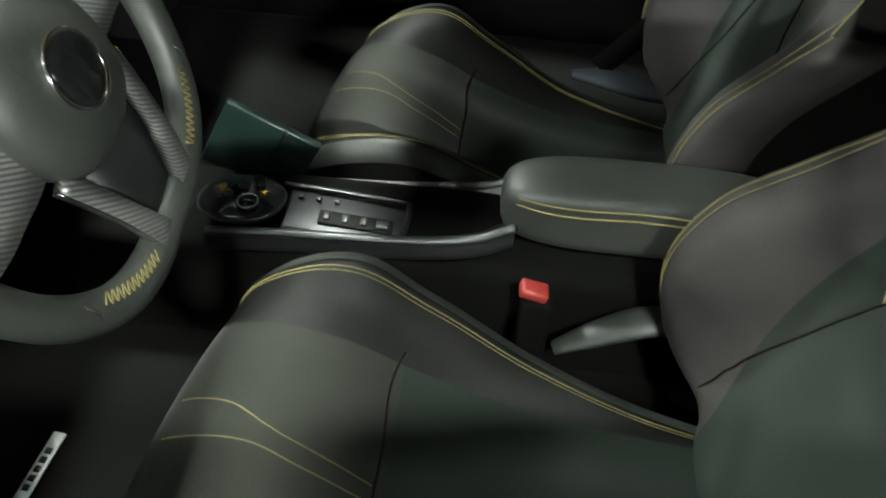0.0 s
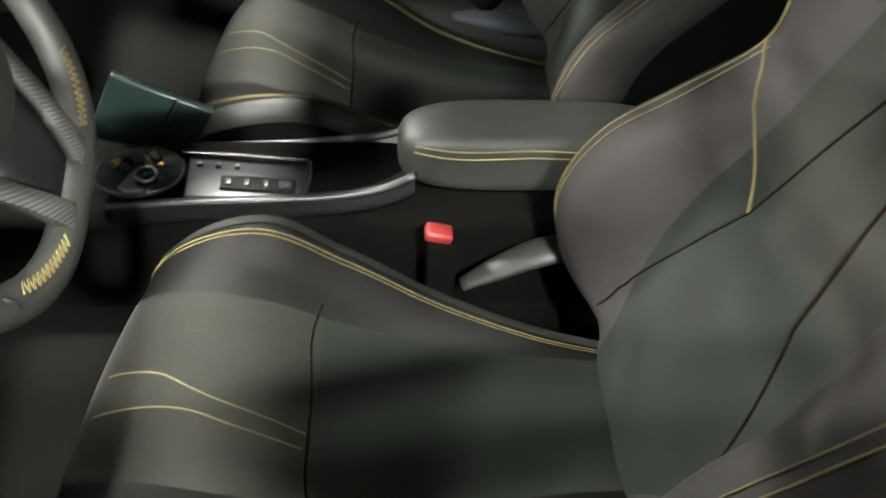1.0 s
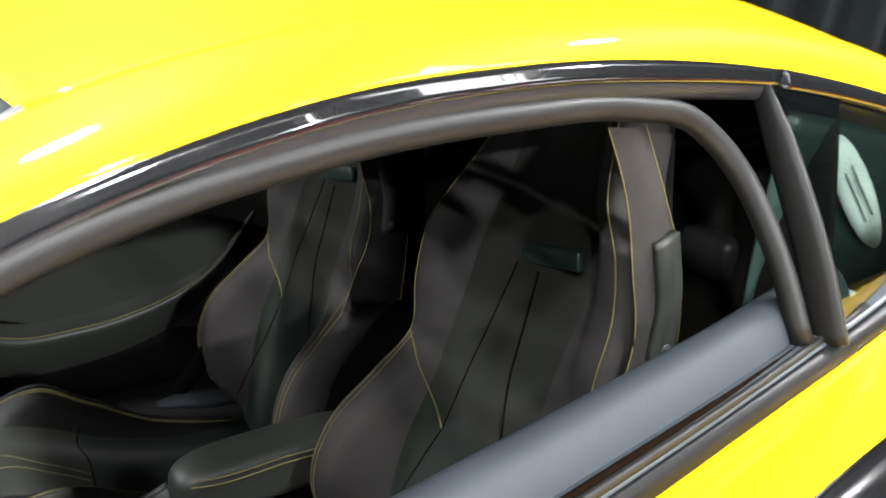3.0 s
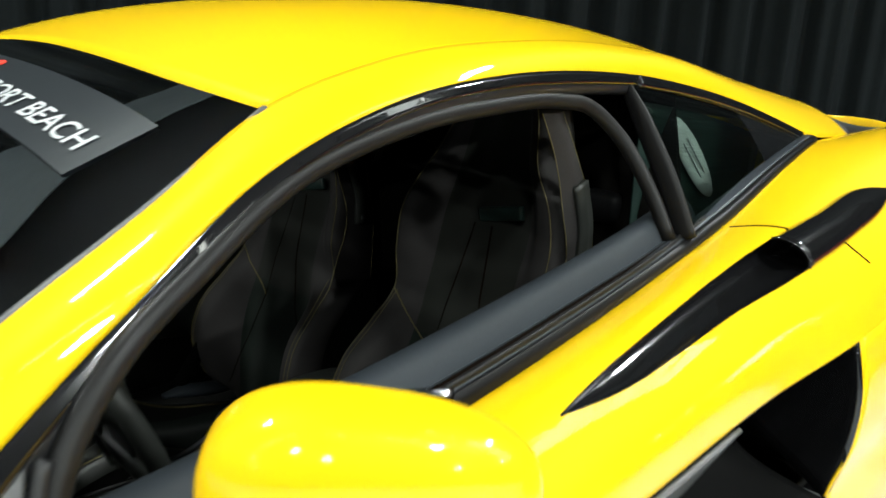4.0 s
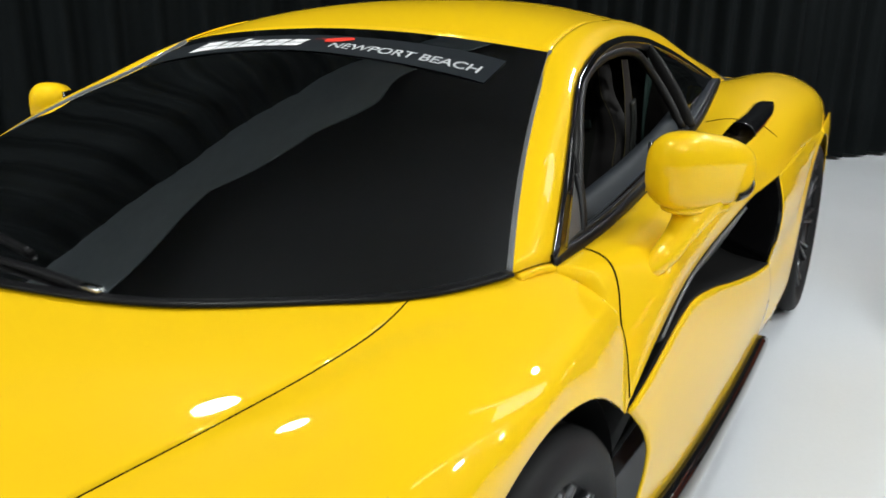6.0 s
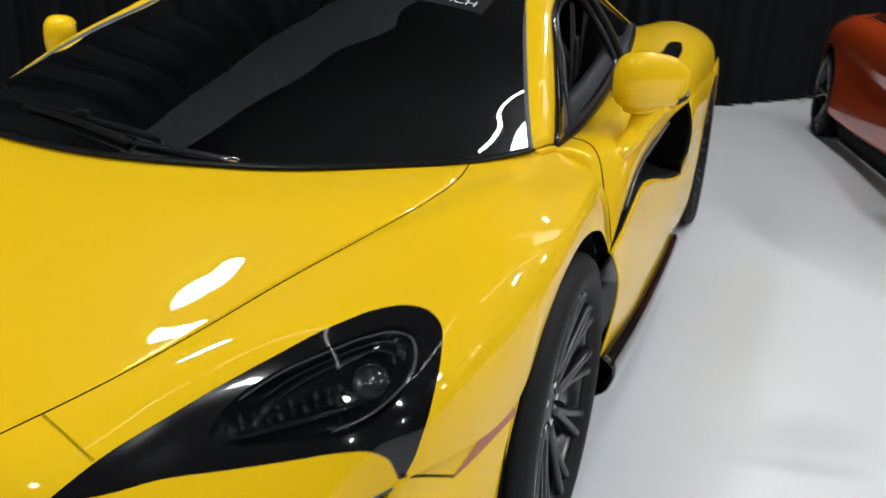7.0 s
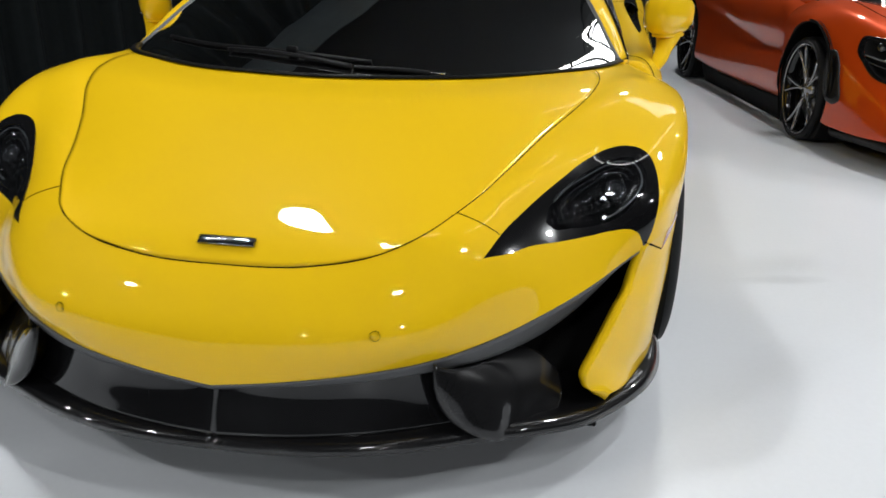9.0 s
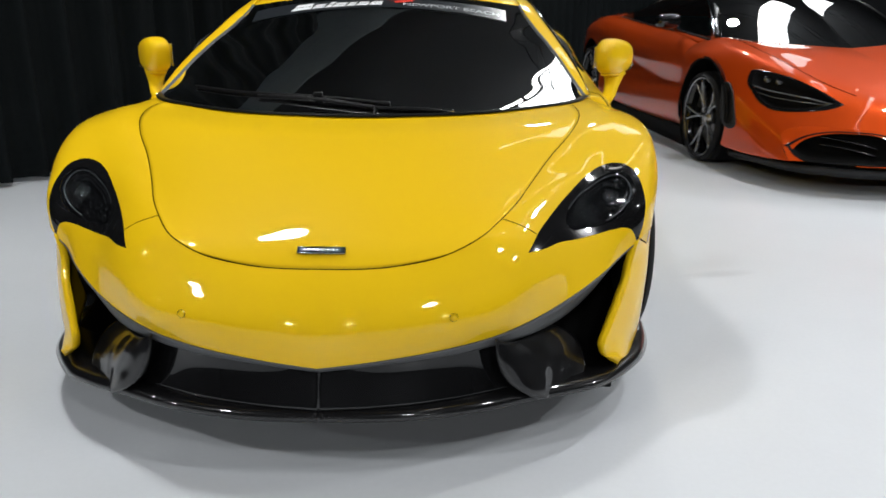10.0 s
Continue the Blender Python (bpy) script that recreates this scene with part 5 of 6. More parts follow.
for s in (1, -1):
    part("lower_spoke", sweep([(s * .060, -.030, .012), (s * .046, -.085, .014), (s * .030, -.140, .006)], [(.010, -.004), (.010, .005), (-.010, .005), (-.010, -.004)], 12, scale=[.9, .9, 1.2]), CARBON, sw)
    part("spoke_edge", sweep([(s * .070, -.030, .015), (s * .055, -.085, .017), (s * .041, -.142, .009)], ring(.0015, .0015, 6), 12), CHROME, sw)
    for a0, a1 in ((-68, -40), (20, 45)):
        arc = [on_rim(radians(a), .149) for a in np.linspace(a0, a1, 8)]
        arc = [(s * x, y, .0135) for x, y, z in arc]
        zig = []
        for i, q in enumerate(spline(arc, 24)):
            d = np.array((q[0], q[1], 0)) / max(1e-6, math.hypot(q[0], q[1]))
            zig.append(tuple(q + d * (.0045 if i % 2 else -.0045)))
        part("rim_stitching", sweep(zig, ring(.0010, .0008, 5), 140), THREAD, sw)
    part("rim_clip", sweep([tuple(np.array(on_rim(radians(-36 if s > 0 else -144))) + np.array(o)) for o in ((0, .018, .004), (0, .004, .0152), (0, -.016, .006))], ring(.0018, .0012, 6), 10), SATINGREY, sw)
    part("shift_paddle", box((.030, .085, .004), (s * .105, .015, -.035), .0018, turn=Matrix.Rotation(radians(s * -14), 4, "Z")), GLOSSBLACK, sw)
    part("paddle_edge", sweep([(s * .122, -.025, -.033), (s * .128, .02, -.033), (s * .112, .06, -.033)], ring(.002, .002, 6), 12), CHROME, sw)
part("lower_bridge", box((.090, .014, .010), (0, -.139, .002), .004), CARBON, sw)
part("column_shroud", box((.11, .08, .16), (0, -.005, -.09), .02, 3), SATINBLACK, sw)

# centre console
con = new("centre_console", None)
con.parent = yellow_car
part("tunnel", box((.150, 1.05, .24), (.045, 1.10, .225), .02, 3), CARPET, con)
NEAR = [(.134, .80, .384), (.136, .84, .390), (.137, .913, .397), (.137, 1.009, .402), (.137, 1.072, .409), (.138, 1.121, .424), (.140, 1.153, .446)]
FAR = [(-.03, .80, .318), (-.03, .84, .322), (-.03, .913, .326), (-.03, .984, .330), (-.03, 1.06, .338), (-.03, 1.117, .346), (-.028, 1.15, .36)]
TRAY = net([NEAR, twin(NEAR, (-.012, 0, -.045)), [(.09, y, z - .055) for x, y, z in NEAR], [(.0, y, z - .02) for x, y, z in FAR], FAR], 30, 24)
part("console_tray", sheet(TRAY), SATINBLACK, con)
part("console_edge", sweep(NEAR, ring(.006, .005, 8), 40), SATINGREY, con)
part("console_edge", sweep(FAR, ring(.005, .005, 8), 40), DARKGREY, con)
tilt = Matrix.Rotation(radians(-5), 4, "X")
part("shift_panel", box((.070, .150, .008), (.072, .952, .364), .004, turn=tilt), SATINBLACK, con)
part("panel_frame", sweep([(.040, .870, .380), (.040, .95, .374), (.042, 1.024, .367)], ring(.0035, .003, 8), 16), SATINGREY, con)
part("panel_frame", sweep([(.042, 1.024, .367), (.07, 1.026, .366), (.105, 1.020, .368)], ring(.0035, .003, 8), 16), SATINGREY, con)
part("button_slot", box((.022, .090, .004), (.083, .965, .369), .0015, turn=tilt), CAVITY, con)
for k, w in enumerate((.008, .008, .008, .015)):
    part("drive_button", box((.012, w, .004), (.083, .930 + .0225 * k, .3745 - .002 * k), .0015), SATINGREY, con)
for k in range(3):
    part("toggle_button", box((.007, .007, .004), (.055, .893 + .022 * k, .377 - .002 * k), .0015), SATINGREY, con)
part("switch_pod", blob((.046, .050, .010), (.080, .828, .388), 2.3, 40, 12, turn=Matrix.Rotation(radians(-8), 3, "Y")), GLOSSBLACK, con, "round gloss black switch pod")
part("pod_ring", sweep([(.080 + .047 * math.cos(t), .828 + .051 * math.sin(t), .388 + .007 * math.cos(t)) for t in np.linspace(0, 2 * math.pi, 40, endpoint=False)], ring(.0022, .0022, 6), closed=True), SATINGREY, con)
for x, y, r in ((.100, .842, .012), (.085, .815, .005), (.083, .800, .004), (.068, .828, .006), (.058, .845, .007)):
    part("pod_switch", lathe([(.0005, .007), (r * .8, .006), (r, .003), (r, -.003)], 20), SATINGREY if r < .01 else GLOSSBLACK, con, m=Matrix.Translation((x, y, .397)) @ Matrix.Rotation(radians(-90), 4, "Y"))
part("pod_dial_ring", sweep([(.100 + .012 * math.cos(t), .842 + .012 * math.sin(t), .404) for t in np.linspace(0, 2 * math.pi, 24, endpoint=False)], ring(.0018, .0018, 6), closed=True), CHROME, con)
part("control_screen", box((.012, .13, .115), (-.036, .815, .362), .004, turn=Matrix.Rotation(radians(-28), 4, "X")), GREEN, con)
part("screen_edge", sweep([(-.028, .812, .325), (-.028, .858, .405)], ring(.0022, .0022, 6), 8), SATINGREY, con)
ARMR = blob((.048, .170, .048), (.048, 1.305, .404), 3.6, 48, 24)
arm = part("armrest", ARMR, LEATHER, con, "padded leather armrest with stitched edge")
for h in (.440, .430):
    q = .0015 * (.44 - h) / .01
    stitch([(.080 + q, 1.465, h), (.0945 + q, 1.42, h), (.0955 + q, 1.30, h), (.0945 + q, 1.18, h), (.088, 1.155 - q, h)], arm, 60, .0014)
part("belt_buckle", box((.022, .032, .014), (.180, 1.180, .392), .004, turn=Matrix.Rotation(radians(-15), 4, "X")), BUCKLE, yellow_car, "red seat-belt release")
part("buckle_stalk", box((.028, .036, .12), (.174, 1.186, .315), .005), CARPET, yellow_car)
part("seat_hinge", sweep([(.175, 1.215, .285), (.165, 1.265, .31), (.160, 1.32, .335), (.16, 1.35, .34)], ring(.020, .010, 12), 14, scale=[.5, .9, 1.1, 1.0]), LEATHER, yellow_car)
part("belt_strap", sweep([(-.425, 1.43, .46), (-.42, 1.36, .375), (-.415, 1.285, .285)], [(.020, -.0015), (.020, .0015), (-.020, .0015), (-.020, -.0015)], 16, up=(1, 0, 0)), CARPET, yellow_car)
part("seat_hinge", sweep([(-.405, 1.24, .275), (-.41, 1.30, .268), (-.41, 1.36, .255), (-.405, 1.43, .25)], ring(.026, .016, 14), 16, scale=[.4, 1, 1, .9]), PADGREY, yellow_car)
# belts behind the seats
for s, x in ((1, .49), (-1, -.33)):
    part("belt_webbing", sweep([(x + .02 * s, 1.745, .86), (x + .005, 1.75, .78), (x - .02, 1.745, .66), (x - .03, 1.74, .5)], [(.022, -.001), (.022, .001), (-.022, .001), (-.022, -.001)], 20, up=(0, 1, 0)), PADGREY, yellow_car)
    part("belt_anchor", sweep([(x + .04, 1.735, .80), (x + .02, 1.73, .775), (x - .005, 1.735, .785)], ring(.004, .004, 8), 12), CHROME, yellow_car)
    part("belt_reel", box((.09, .05, .06), (x - .02, 1.74, .85), .015, 3), SATINBLACK, yellow_car)
    part("coat_hook", sweep([(x - .06, 1.70, .79), (x - .05, 1.685, .81), (x - .035, 1.70, .80)], ring(.008, .008, 8), 10), SATINBLACK, yellow_car)
# floor mat tag in the footwell
tag_m = pose(.345, .625, .171, 0, 0, -6)
tag = part("mat_tag", box((.092, .016, .004), (0, 0, 0), .001), DIM, yellow_car, "white tag on the floor mat", m=tag_m)
for k in range(5):
    part("tag_mark", box((.008, .008, .001), (-.02 + .012 * k, 0, .0028), 0), SATINBLACK, tag)
# lining behind the quarter window, with an oval label
QL = net([[(.555, 1.70, 1.06), (.555, 1.95, 1.02), (.565, 2.2, .96)], [(.552, 1.70, .95), (.552, 1.95, .93), (.56, 2.2, .93)], [(.555, 1.70, .80), (.555, 1.95, .80), (.56, 2.2, .82)]], 14, 10)
pair("quarter_lining", QL, GREEN, yellow_car, thick=0.004)
oval = []
for k in (1.0, .5, .02):
    oval.append([(.562, 1.90 + k * (.10 * math.cos(t) + .020 * math.sin(t)), .940 + k * (-.085 * math.cos(t) + .022 * math.sin(t))) for t in np.linspace(0, 2 * math.pi, 40)])
label = part("oval_label", sheet(np.array(oval), thick=-.001), WHITE, yellow_car, "white oval label behind the quarter window")
for d in (-.004, .006):
    part("label_mark", sweep([(.5645, 1.90 - .045 + d, .94 + .038 + d), (.5645, 1.90 + .045 + d, .94 - .038 + d)], ring(.0018, .0008, 6), 4), DIM, label)

# ---- the second car, orange, beside the first ----
orange_car = new("sports_car", None)
orange_car.matrix_world = pose(2.965, 3.18, .033, 0, 0, 7.4) @ Matrix.Scale(.97, 4)
tagged(orange_car, "metallic orange sports car with silver wheels, parked before black drapes", "car")
OF, OR = (.13, .320), (2.82, .345)


def arched(name, grid, hubs, radius, mat, skip=()):
    """A panel on each flank with round wheel openings cut into it."""
    for g in (np.asarray(grid), flip(grid)):
        bm = sheet(g)
        gone = []
        for f in bm.faces:
            q = f.calc_center_median()
            if any(abs(q.x) > .70 and math.hypot(q.y - hy, q.z - hz) < radius for hy, hz in hubs) or any(t(q) for t in skip):
                gone.append(f)
        bmesh.ops.delete(bm, geom=gone, context="FACES")
        for v in bm.verts:
            if v.is_boundary and abs(v.co.x) > .70:
                for hy, hz in hubs:
                    d = Vector((v.co.y - hy, v.co.z - hz))
                    if abs(d.length - radius) < .03:
                        d = d.normalized() * radius
                        v.co.y, v.co.z = hy + d.x, hz + d.y
        part(name, bm, mat, orange_car)


NOSE = net([
    [(0, -1.20, .36), (0, -1.16, .47), (0, -.95, .575), (0, -.6, .69), (0, -.3, .765), (0, -.10, .80)],
    [(.3, -1.16, .37), (.3, -1.07, .49), (.3, -.88, .585), (.3, -.55, .70), (.3, -.25, .79), (.32, -.06, .82)],
    [(.5, -1.06, .38), (.5, -.935, .50), (.53, -.76, .61), (.55, -.5, .715), (.56, -.2, .805), (.57, .10, .835)],
    [(.66, -.92, .38), (.68, -.75, .52), (.715, -.62, .645), (.73, -.38, .745), (.74, -.05, .82), (.76, .37, .852)],
    [(.75, -.83, .36), (.80, -.58, .50), (.825, -.38, .655), (.85, -.15, .765), (.86, .12, .80), (.84, .55, .805)],
    [(.80, -.78, .32), (.875, -.45, .48), (.915, -.22, .60), (.94, -.02, .69), (.95, .22, .735), (.94, .55, .715)],
    [(.81, -.82, .25), (.90, -.48, .35), (.945, -.18, .46), (.955, .05, .53), (.955, .3, .55), (.945, .55, .55)],
    [(.80, -.90, .16), (.90, -.50, .14), (.945, -.20, .15), (.95, .05, .17), (.94, .3, .19), (.925, .55, .205)]], 130, 90)
BUMPER = net([[(0, -1.20, .36), (.3, -1.16, .37), (.5, -1.06, .38), (.66, -.92, .38), (.75, -.83, .36), (.80, -.78, .32), (.81, -.82, .25)],
              [(0, -1.23, .29), (.3, -1.20, .30), (.5, -1.10, .31), (.66, -.97, .30), (.74, -.88, .29), (.79, -.83, .27), (.81, -.84, .235)],
              [(0, -1.26, .17), (.3, -1.23, .17), (.5, -1.16, .17), (.64, -1.06, .17), (.73, -.97, .17), (.78, -.92, .165), (.80, -.90, .16)]], 180, 70)
FLANK_ROWS = [
    [(.84, .55, .805), (.81, 1.0, .86), (.80, 1.5, .885), (.82, 2.0, .925), (.86, 2.6, .965), (.84, 3.1, .92), (.70, 3.55, .86)],
    [(.90, .55, .765), (.89, 1.0, .80), (.88, 1.5, .82), (.90, 2.0, .865), (.93, 2.6, .91), (.91, 3.1, .87), (.76, 3.55, .80)],
    [(.940, .55, .705), (.937, 1.0, .67), (.930, 1.5, .65), (.945, 2.0, .72), (.975, 2.6, .80), (.95, 3.1, .79), (.80, 3.55, .72)],
    [(.940, .55, .690), (.936, 1.0, .655), (.928, 1.5, .635), (.943, 2.0, .705), (.976, 2.6, .785), (.951, 3.1, .77), (.801, 3.55, .70)],
    [(.922, .55, .500), (.900, 1.0, .500), (.895, 1.5, .545), (.918, 2.0, .62), (.966, 2.5, .68), (.96, 3.1, .66), (.82, 3.55, .60)],
    [(.922, .55, .485), (.898, 1.0, .485), (.894, 1.5, .530), (.917, 2.0, .60), (.966, 2.48, .66), (.961, 3.1, .64), (.822, 3.55, .59)],
    [(.945, .55, .465), (.945, 1.0, .425), (.945, 1.5, .350), (.955, 2.0, .33), (.976, 2.45, .40), (.962, 3.1, .42), (.83, 3.55, .46)],
    [(.946, .55, .450), (.947, 1.0, .410), (.947, 1.5, .335), (.956, 2.0, .31), (.977, 2.45, .38), (.961, 3.1, .40), (.83, 3.55, .44)],
    [(.925, .55, .21), (.915, 1.0, .185), (.912, 1.5, .165), (.930, 2.0, .17), (.96, 2.45, .20), (.95, 3.1, .26), (.82, 3.55, .33)],
    [(.895, .55, .17), (.88, 1.0, .15), (.875, 1.5, .135), (.89, 2.0, .14), (.92, 2.5, .165), (.90, 3.1, .20), (.80, 3.55, .25)]]
FLANK = net(FLANK_ROWS, 150, 90)
OLAMP = [(.50, -.925, .505), (.58, -.80, .58), (.655, -.70, .625), (.72, -.60, .655), (.79, -.45, .678), (.83, -.345, .665), (.852, -.36, .60), (.855, -.45, .53), (.835, -.54, .47), (.79, -.62, .435), (.72, -.72, .425), (.64, -.81, .435), (.56, -.89, .465), (.50, -.925, .505)]
OLAMP_OUT = (.45, -.75, .45)
DUCT_O = [(.93, -.165, .575), (.945, -.170, .55), (.95, -.195, .42), (.945, -.245, .31), (.94, -.265, .292), (.925, -.36, .285), (.915, -.385, .30), (.905, -.345, .42), (.905, -.265, .55), (.91, -.235, .575), (.93, -.165, .575)]
olamp_hole, duct_hole = inside(OLAMP, OLAMP_OUT, 0.9), inside(DUCT_O, (1, -.4, 0), 0.8)
nose_skin = Skin(NOSE)
arched("front_body", NOSE, [OF], .402, ORANGE, [olamp_hole, duct_hole])
arched("flank_panel", FLANK, [OR], .395, ORANGE)
inlay(nose_skin, OLAMP, OLAMP_OUT, 0.86, 0.07, "headlamp_bezel", GLOSSBLACK, "headlamp_bowl", CAVITY, lift=0.003, parent=orange_car)
inlay(nose_skin, DUCT_O, (1, -.4, 0), 0.80, 0.012, "duct_rim", SATINBLACK, "side_duct", SATINBLACK, lift=0.010, parent=orange_car)
for s in (1, -1):
    def on_nose(q, lift):
        q = Vector(nose_skin.near(q)) + Vector(OLAMP_OUT).normalized() * lift
        return (s * q.x, q.y, q.z)
    part("lamp_blade", sweep([on_nose(q, -.012) for q in ((.845, -.43, .585), (.80, -.54, .565), (.73, -.65, .55), (.64, -.77, .53), (.54, -.89, .505))], ring(.012, .006, 10), 30), LED, orange_car, "grey daytime running light blade")
    part("lamp_blade", sweep([on_nose(q, -.016) for q in ((.845, -.45, .555), (.80, -.56, .53), (.73, -.67, .515), (.64, -.79, .505), (.54, -.895, .495))], ring(.006, .004, 10), 30), LED, orange_car)
    for q in ((.815, -.40, .635), (.775, -.485, .635), (.73, -.565, .625)):
        bm = lathe([(.0005, .014), (.014, .011), (.020, 0), (.024, .004), (.026, -.02)], 24)
        part("projector", bm, LAMPGLASS, orange_car, m=Matrix.Translation(on_nose(q, -.03)) @ Vector((s * .5, -.8, .2)).to_track_quat("X", "Z").to_matrix().to_4x4())

# low nose: bumper, big intakes with fins, splitter
INTAKE = [(.760, -.800, .215), (.715, -.865, .295), (.62, -.96, .345), (.50, -1.06, .36), (.36, -1.14, .35), (.26, -1.18, .31), (.30, -1.20, .20), (.50, -1.12, .165), (.64, -1.02, .16), (.73, -.92, .165), (.760, -.800, .215)]
intake_hole = inside(INTAKE, (.5, -.85, 0), 0.93)
bumper_skin = Skin(BUMPER)
pair("front_bumper", BUMPER, ORANGE, orange_car, skip=[intake_hole])
inlay(bumper_skin, INTAKE, (.5, -.85, 0), 0.92, 0.14, "intake_rim", DEEPBLACK, "front_intake", CAVITY, lift=0.003, parent=orange_car)
for s in (1, -1):
    for dz in (0, -.045):
        part("intake_fin", sweep([(s * .62, -.92, .315 + dz), (s * .5, -1.02, .30 + dz), (s * .36, -1.10, .265 + dz)], [(.02, .004), (-.02, .004), (-.02, -.004), (.02, -.004)], 16), GLOSSBLACK, orange_car)
OSPLIT = [(0, -1.21, .115), (.3, -1.18, .115), (.5, -1.11, .115), (.63, -1.01, .115), (.71, -.92, .11), (.765, -.84, .11), (.84, -.50, .10), (.88, -.24, .09)]
pair("front_splitter", net([[(x, y, z + .03) for x, y, z in OSPLIT], OSPLIT, [(x * .97, y + .03, z - .02) for x, y, z in OSPLIT], [(x * .8, y + .25, z - .02) for x, y, z in OSPLIT]], 60, 12), SATINBLACK, orange_car, thick=.006)
# sill runs on as a near-black skirt standing in for shade under the car
pair("side_sill", net([[(.90, .50, .175), (.885, 1.0, .155), (.88, 1.6, .14), (.90, 2.44, .165)], [(.885, .50, .09), (.87, 1.0, .08), (.865, 1.6, .075), (.88, 2.44, .09)], [(.84, .50, -.01), (.83, 1.0, -.01), (.83, 1.6, -.01), (.84, 2.44, -.01)]], 30, 8), CAVITY, orange_car, thick=.004)
part("underbody", box((1.5, 4.0, .03), (0, 1.3, .10), .005), CAVITY, orange_car)

# cabin: windscreen, black pillars and roof, side glass
OWB = [(0, -.10, .802), (.32, -.06, .822), (.57, .10, .838), (.76, .37, .858)]
OPIL = [(.76, .37, .858), (.70, .57, .985), (.64, .78, 1.09), (.57, 1.02, 1.175)]
OWT = [(0, .92, 1.215), (.2, .93, 1.212), (.4, .96, 1.20), (.57, 1.02, 1.175)]
OWC = [(0, -.10, .802), (0, .25, .97), (0, .6, 1.12), (0, .92, 1.215)]
ob = part("windshield", sheet(both(coons(OWC, OPIL, OWB, OWT, 40, 40, bulge=(0, -.02, .02)))), WINDSCREEN, orange_car, "dark tinted windscreen")
ob.visible_shadow = False
ORAIL = [(.57, 1.02, 1.175), (.56, 1.5, 1.19), (.56, 2.0, 1.13), (.60, 2.55, 1.01), (.62, 3.0, .93)]
part("roof", sheet(both(coons([(0, .92, 1.215), (0, 1.5, 1.235), (0, 2.1, 1.17), (0, 2.6, 1.07), (0, 3.0, .97)], ORAIL, OWT, [(0, 3.0, .97), (.3, 3.0, .955), (.62, 3.0, .93)], 40, 24)), thick=-.004), GLOSSBLACK, orange_car, "gloss black roof")
OBELT = [(.80, .42, .835), (.79, .7, .855), (.785, 1.0, .872), (.78, 1.5, .895), (.79, 2.0, .935), (.80, 2.35, .965)]
for s in (1, -1):
    part("pillar", sweep([(s * x, y, z) for x, y, z in OPIL], [(.022, .012), (-.022, .012), (-.022, -.012), (.022, -.012)], 24), GLOSSBLACK, orange_car, "gloss black windscreen pillar")
    part("pillar_edge", sweep([(s * (x + .022), y + .028, z + .004) for x, y, z in OPIL], ring(.006, .006, 8), 24), CHROME, orange_car, "silver pillar edging")
    part("window_trim", sweep([(s * x, y, z) for x, y, z in OBELT], ring(.012, .009, 8), 40), SATINBLACK, orange_car)
for ob in pair("side_window", net([OBELT, [(.68, .60, .97), (.68, 1.0, 1.03), (.67, 1.5, 1.06), (.68, 2.0, 1.04), (.73, 2.35, 1.0)], [(.745, .44, .868), (.60, 1.02, 1.16), (.575, 1.5, 1.175), (.58, 2.0, 1.115), (.64, 2.4, 1.03)]], 40, 12), SIDEGLASS, orange_car, thick=0):
    ob.visible_shadow = False
pair("shoulder_panel", net([[(.84, .55, .805), (.81, 1.0, .86), (.80, 1.5, .885), (.82, 2.0, .925), (.86, 2.6, .965), (.84, 3.1, .92), (.70, 3.55, .86)], [(.76, .37, .852), (.785, 1.0, .868), (.775, 1.5, .892), (.78, 2.0, .93), (.62, 2.6, 1.0), (.60, 3.1, .925), (.5, 3.55, .87)]], 60, 8), ORANGE, orange_car, thick=-.003)
part("engine_deck", sheet(both(net([[(0, 3.0, .97), (0, 3.3, .90), (0, 3.6, .85)], [(.3, 3.0, .955), (.3, 3.3, .89), (.3, 3.58, .85)], [(.61, 3.0, .935), (.6, 3.3, .90), (.5, 3.55, .87)]], 12, 10)), thick=-.004), SATINBLACK, orange_car)
part("rear_bumper", sheet(both(net([[(0, 3.6, .85), (0, 3.68, .6), (0, 3.6, .25)], [(.5, 3.55, .86), (.5, 3.64, .6), (.5, 3.58, .25)], [(.76, 3.55, .78), (.83, 3.56, .54), (.80, 3.55, .25)]], 12, 12)), thick=.004), ORANGE, orange_car)
part("cabin_floor", box((1.4, 2.0, .03), (0, 1.3, .30), .005), CAVITY, orange_car)
part("dashboard", blob((.66, .22, .10), (0, .55, .76), 3.0, 30, 14), SATINBLACK, orange_car)
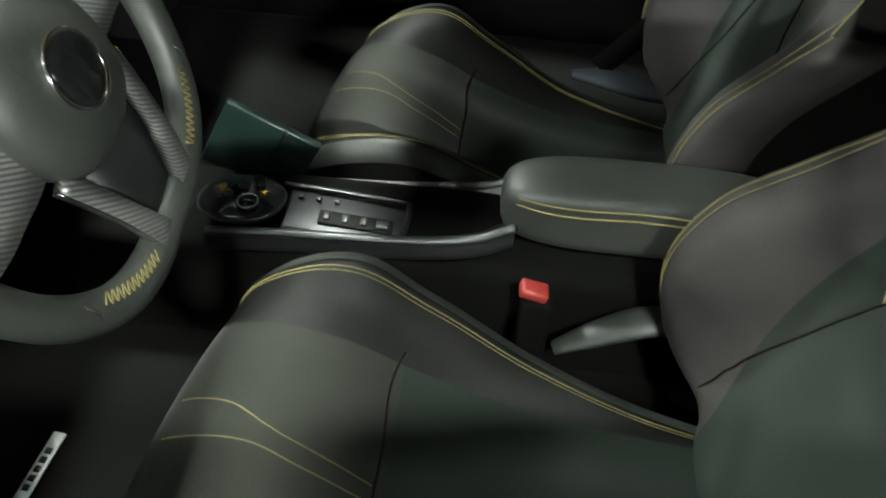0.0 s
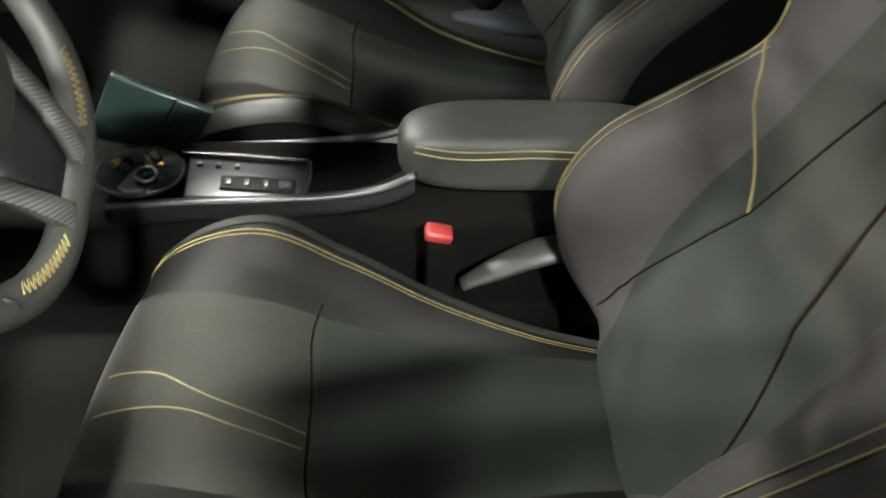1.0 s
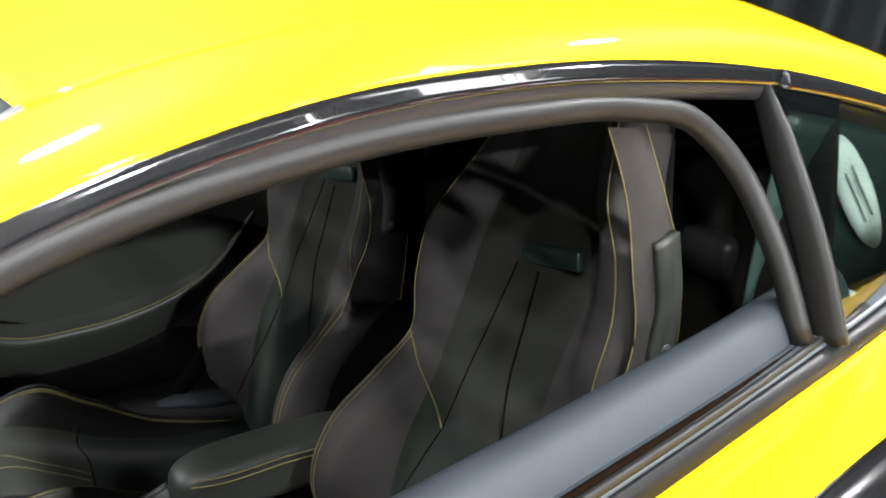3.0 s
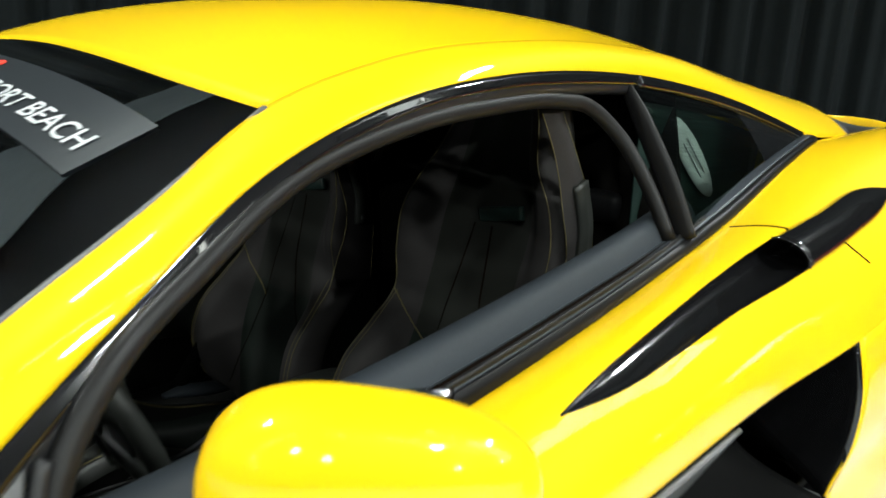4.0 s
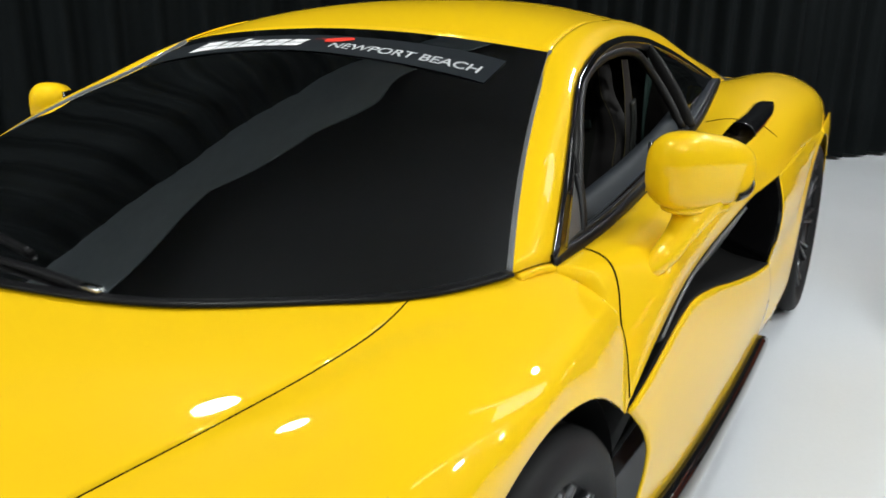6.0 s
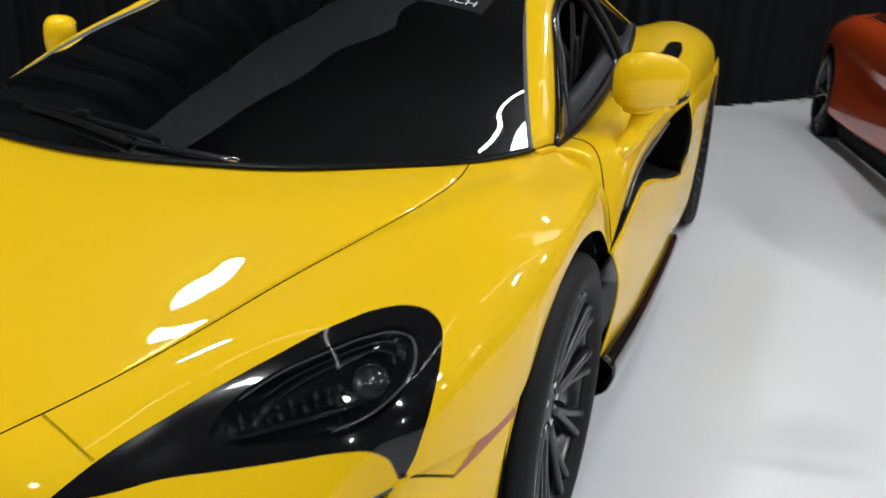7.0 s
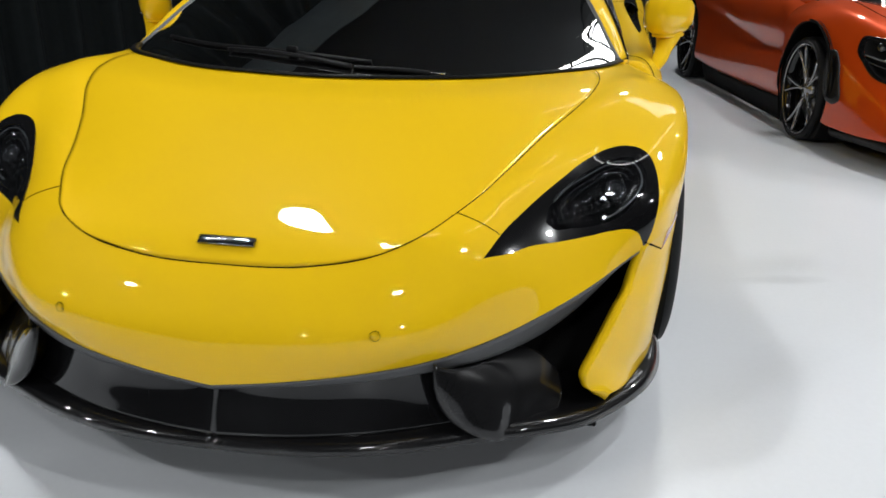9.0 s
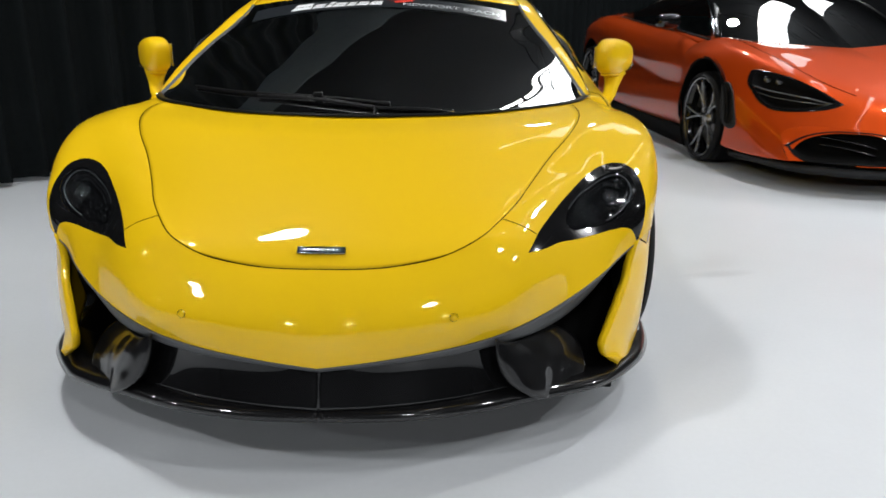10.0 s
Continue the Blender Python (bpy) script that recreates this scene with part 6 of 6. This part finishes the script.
for s in (1, -1):
    part("seat", box((.44, .14, .62), (s * .36, 1.75, .68), .05, 4, turn=Matrix.Rotation(radians(-20), 4, 'X')), SATINBLACK, orange_car)
    part("seat", box((.44, .5, .14), (s * .36, 1.40, .40), .05, 4), SATINBLACK, orange_car)
    part("hood_gap", sweep([(s * x, y, z) for x, y, z in nose_skin.line([(.70, .27, .85), (.72, .0, .82), (.70, -.3, .76), (.60, -.62, .665), (.42, -.90, .565)], 40, .0005, (0, 0, 1))], [(.003, .001), (-.003, .001), (-.003, -.004), (.003, -.004)], 60), SEAM, orange_car)
    for (hy, hz), rad in ((OF, .417), (OR, .41)):
        a = np.linspace(-.25 * math.pi, 1.25 * math.pi, 40)
        bm = sheet(np.array([[(s * x, hy + rad * math.cos(t), hz + rad * math.sin(t)) for t in a] for x in (.935, .52)]))
        part("wheel_liner", sheet(np.array([[(s * .52, hy + k * rad * math.cos(t), hz + k * rad * math.sin(t)) for t in a] for k in (1, .05)]), bm=bm), CAVITY, orange_car)
        part("arch_lip", sweep([(s * .947, hy + (rad - .013) * math.cos(t), hz + (rad - .013) * math.sin(t)) for t in np.linspace(-.05 * math.pi, 1.02 * math.pi, 30)], ring(.010, .005, 8), 40, up=(1, 0, 0)), CAVITY, orange_car)
    mh = part("door_mirror", blob((.105, .065, .058), (0, 0, 0), 2.8, 36, 20), GLOSSBLACK, orange_car, "gloss black door mirror", m=pose(s * 1.0, .80, .965, 0, 0, -14 * s))
    part("mirror_arm", sweep([(-s * .05, 0, -.045), (-s * .12, .02, -.075), (-s * .20, .03, -.09)], ring(.022, .012, 10), 14), GLOSSBLACK, mh)
    wheel(orange_car, (s * .845, OF[0], .296), s, .330, .235, .284, RIMSILVER, 5, SATINBLACK, barrel=GLOSSBLACK)
    wheel(orange_car, (s * .84, OR[0] + .21, .311), s, .345, .285, .290, RIMSILVER, 5, SATINBLACK, barrel=GLOSSBLACK)

# the body behind the front arch is a little longer: everything aft of the doors sits further back
for ob in orange_car.children:
    if ob.data and ob.matrix_basis == Matrix():
        for v in ob.data.vertices:
            v.co.y += .21 * min(1.0, max(0.0, (v.co.y - .75) / 1.55))
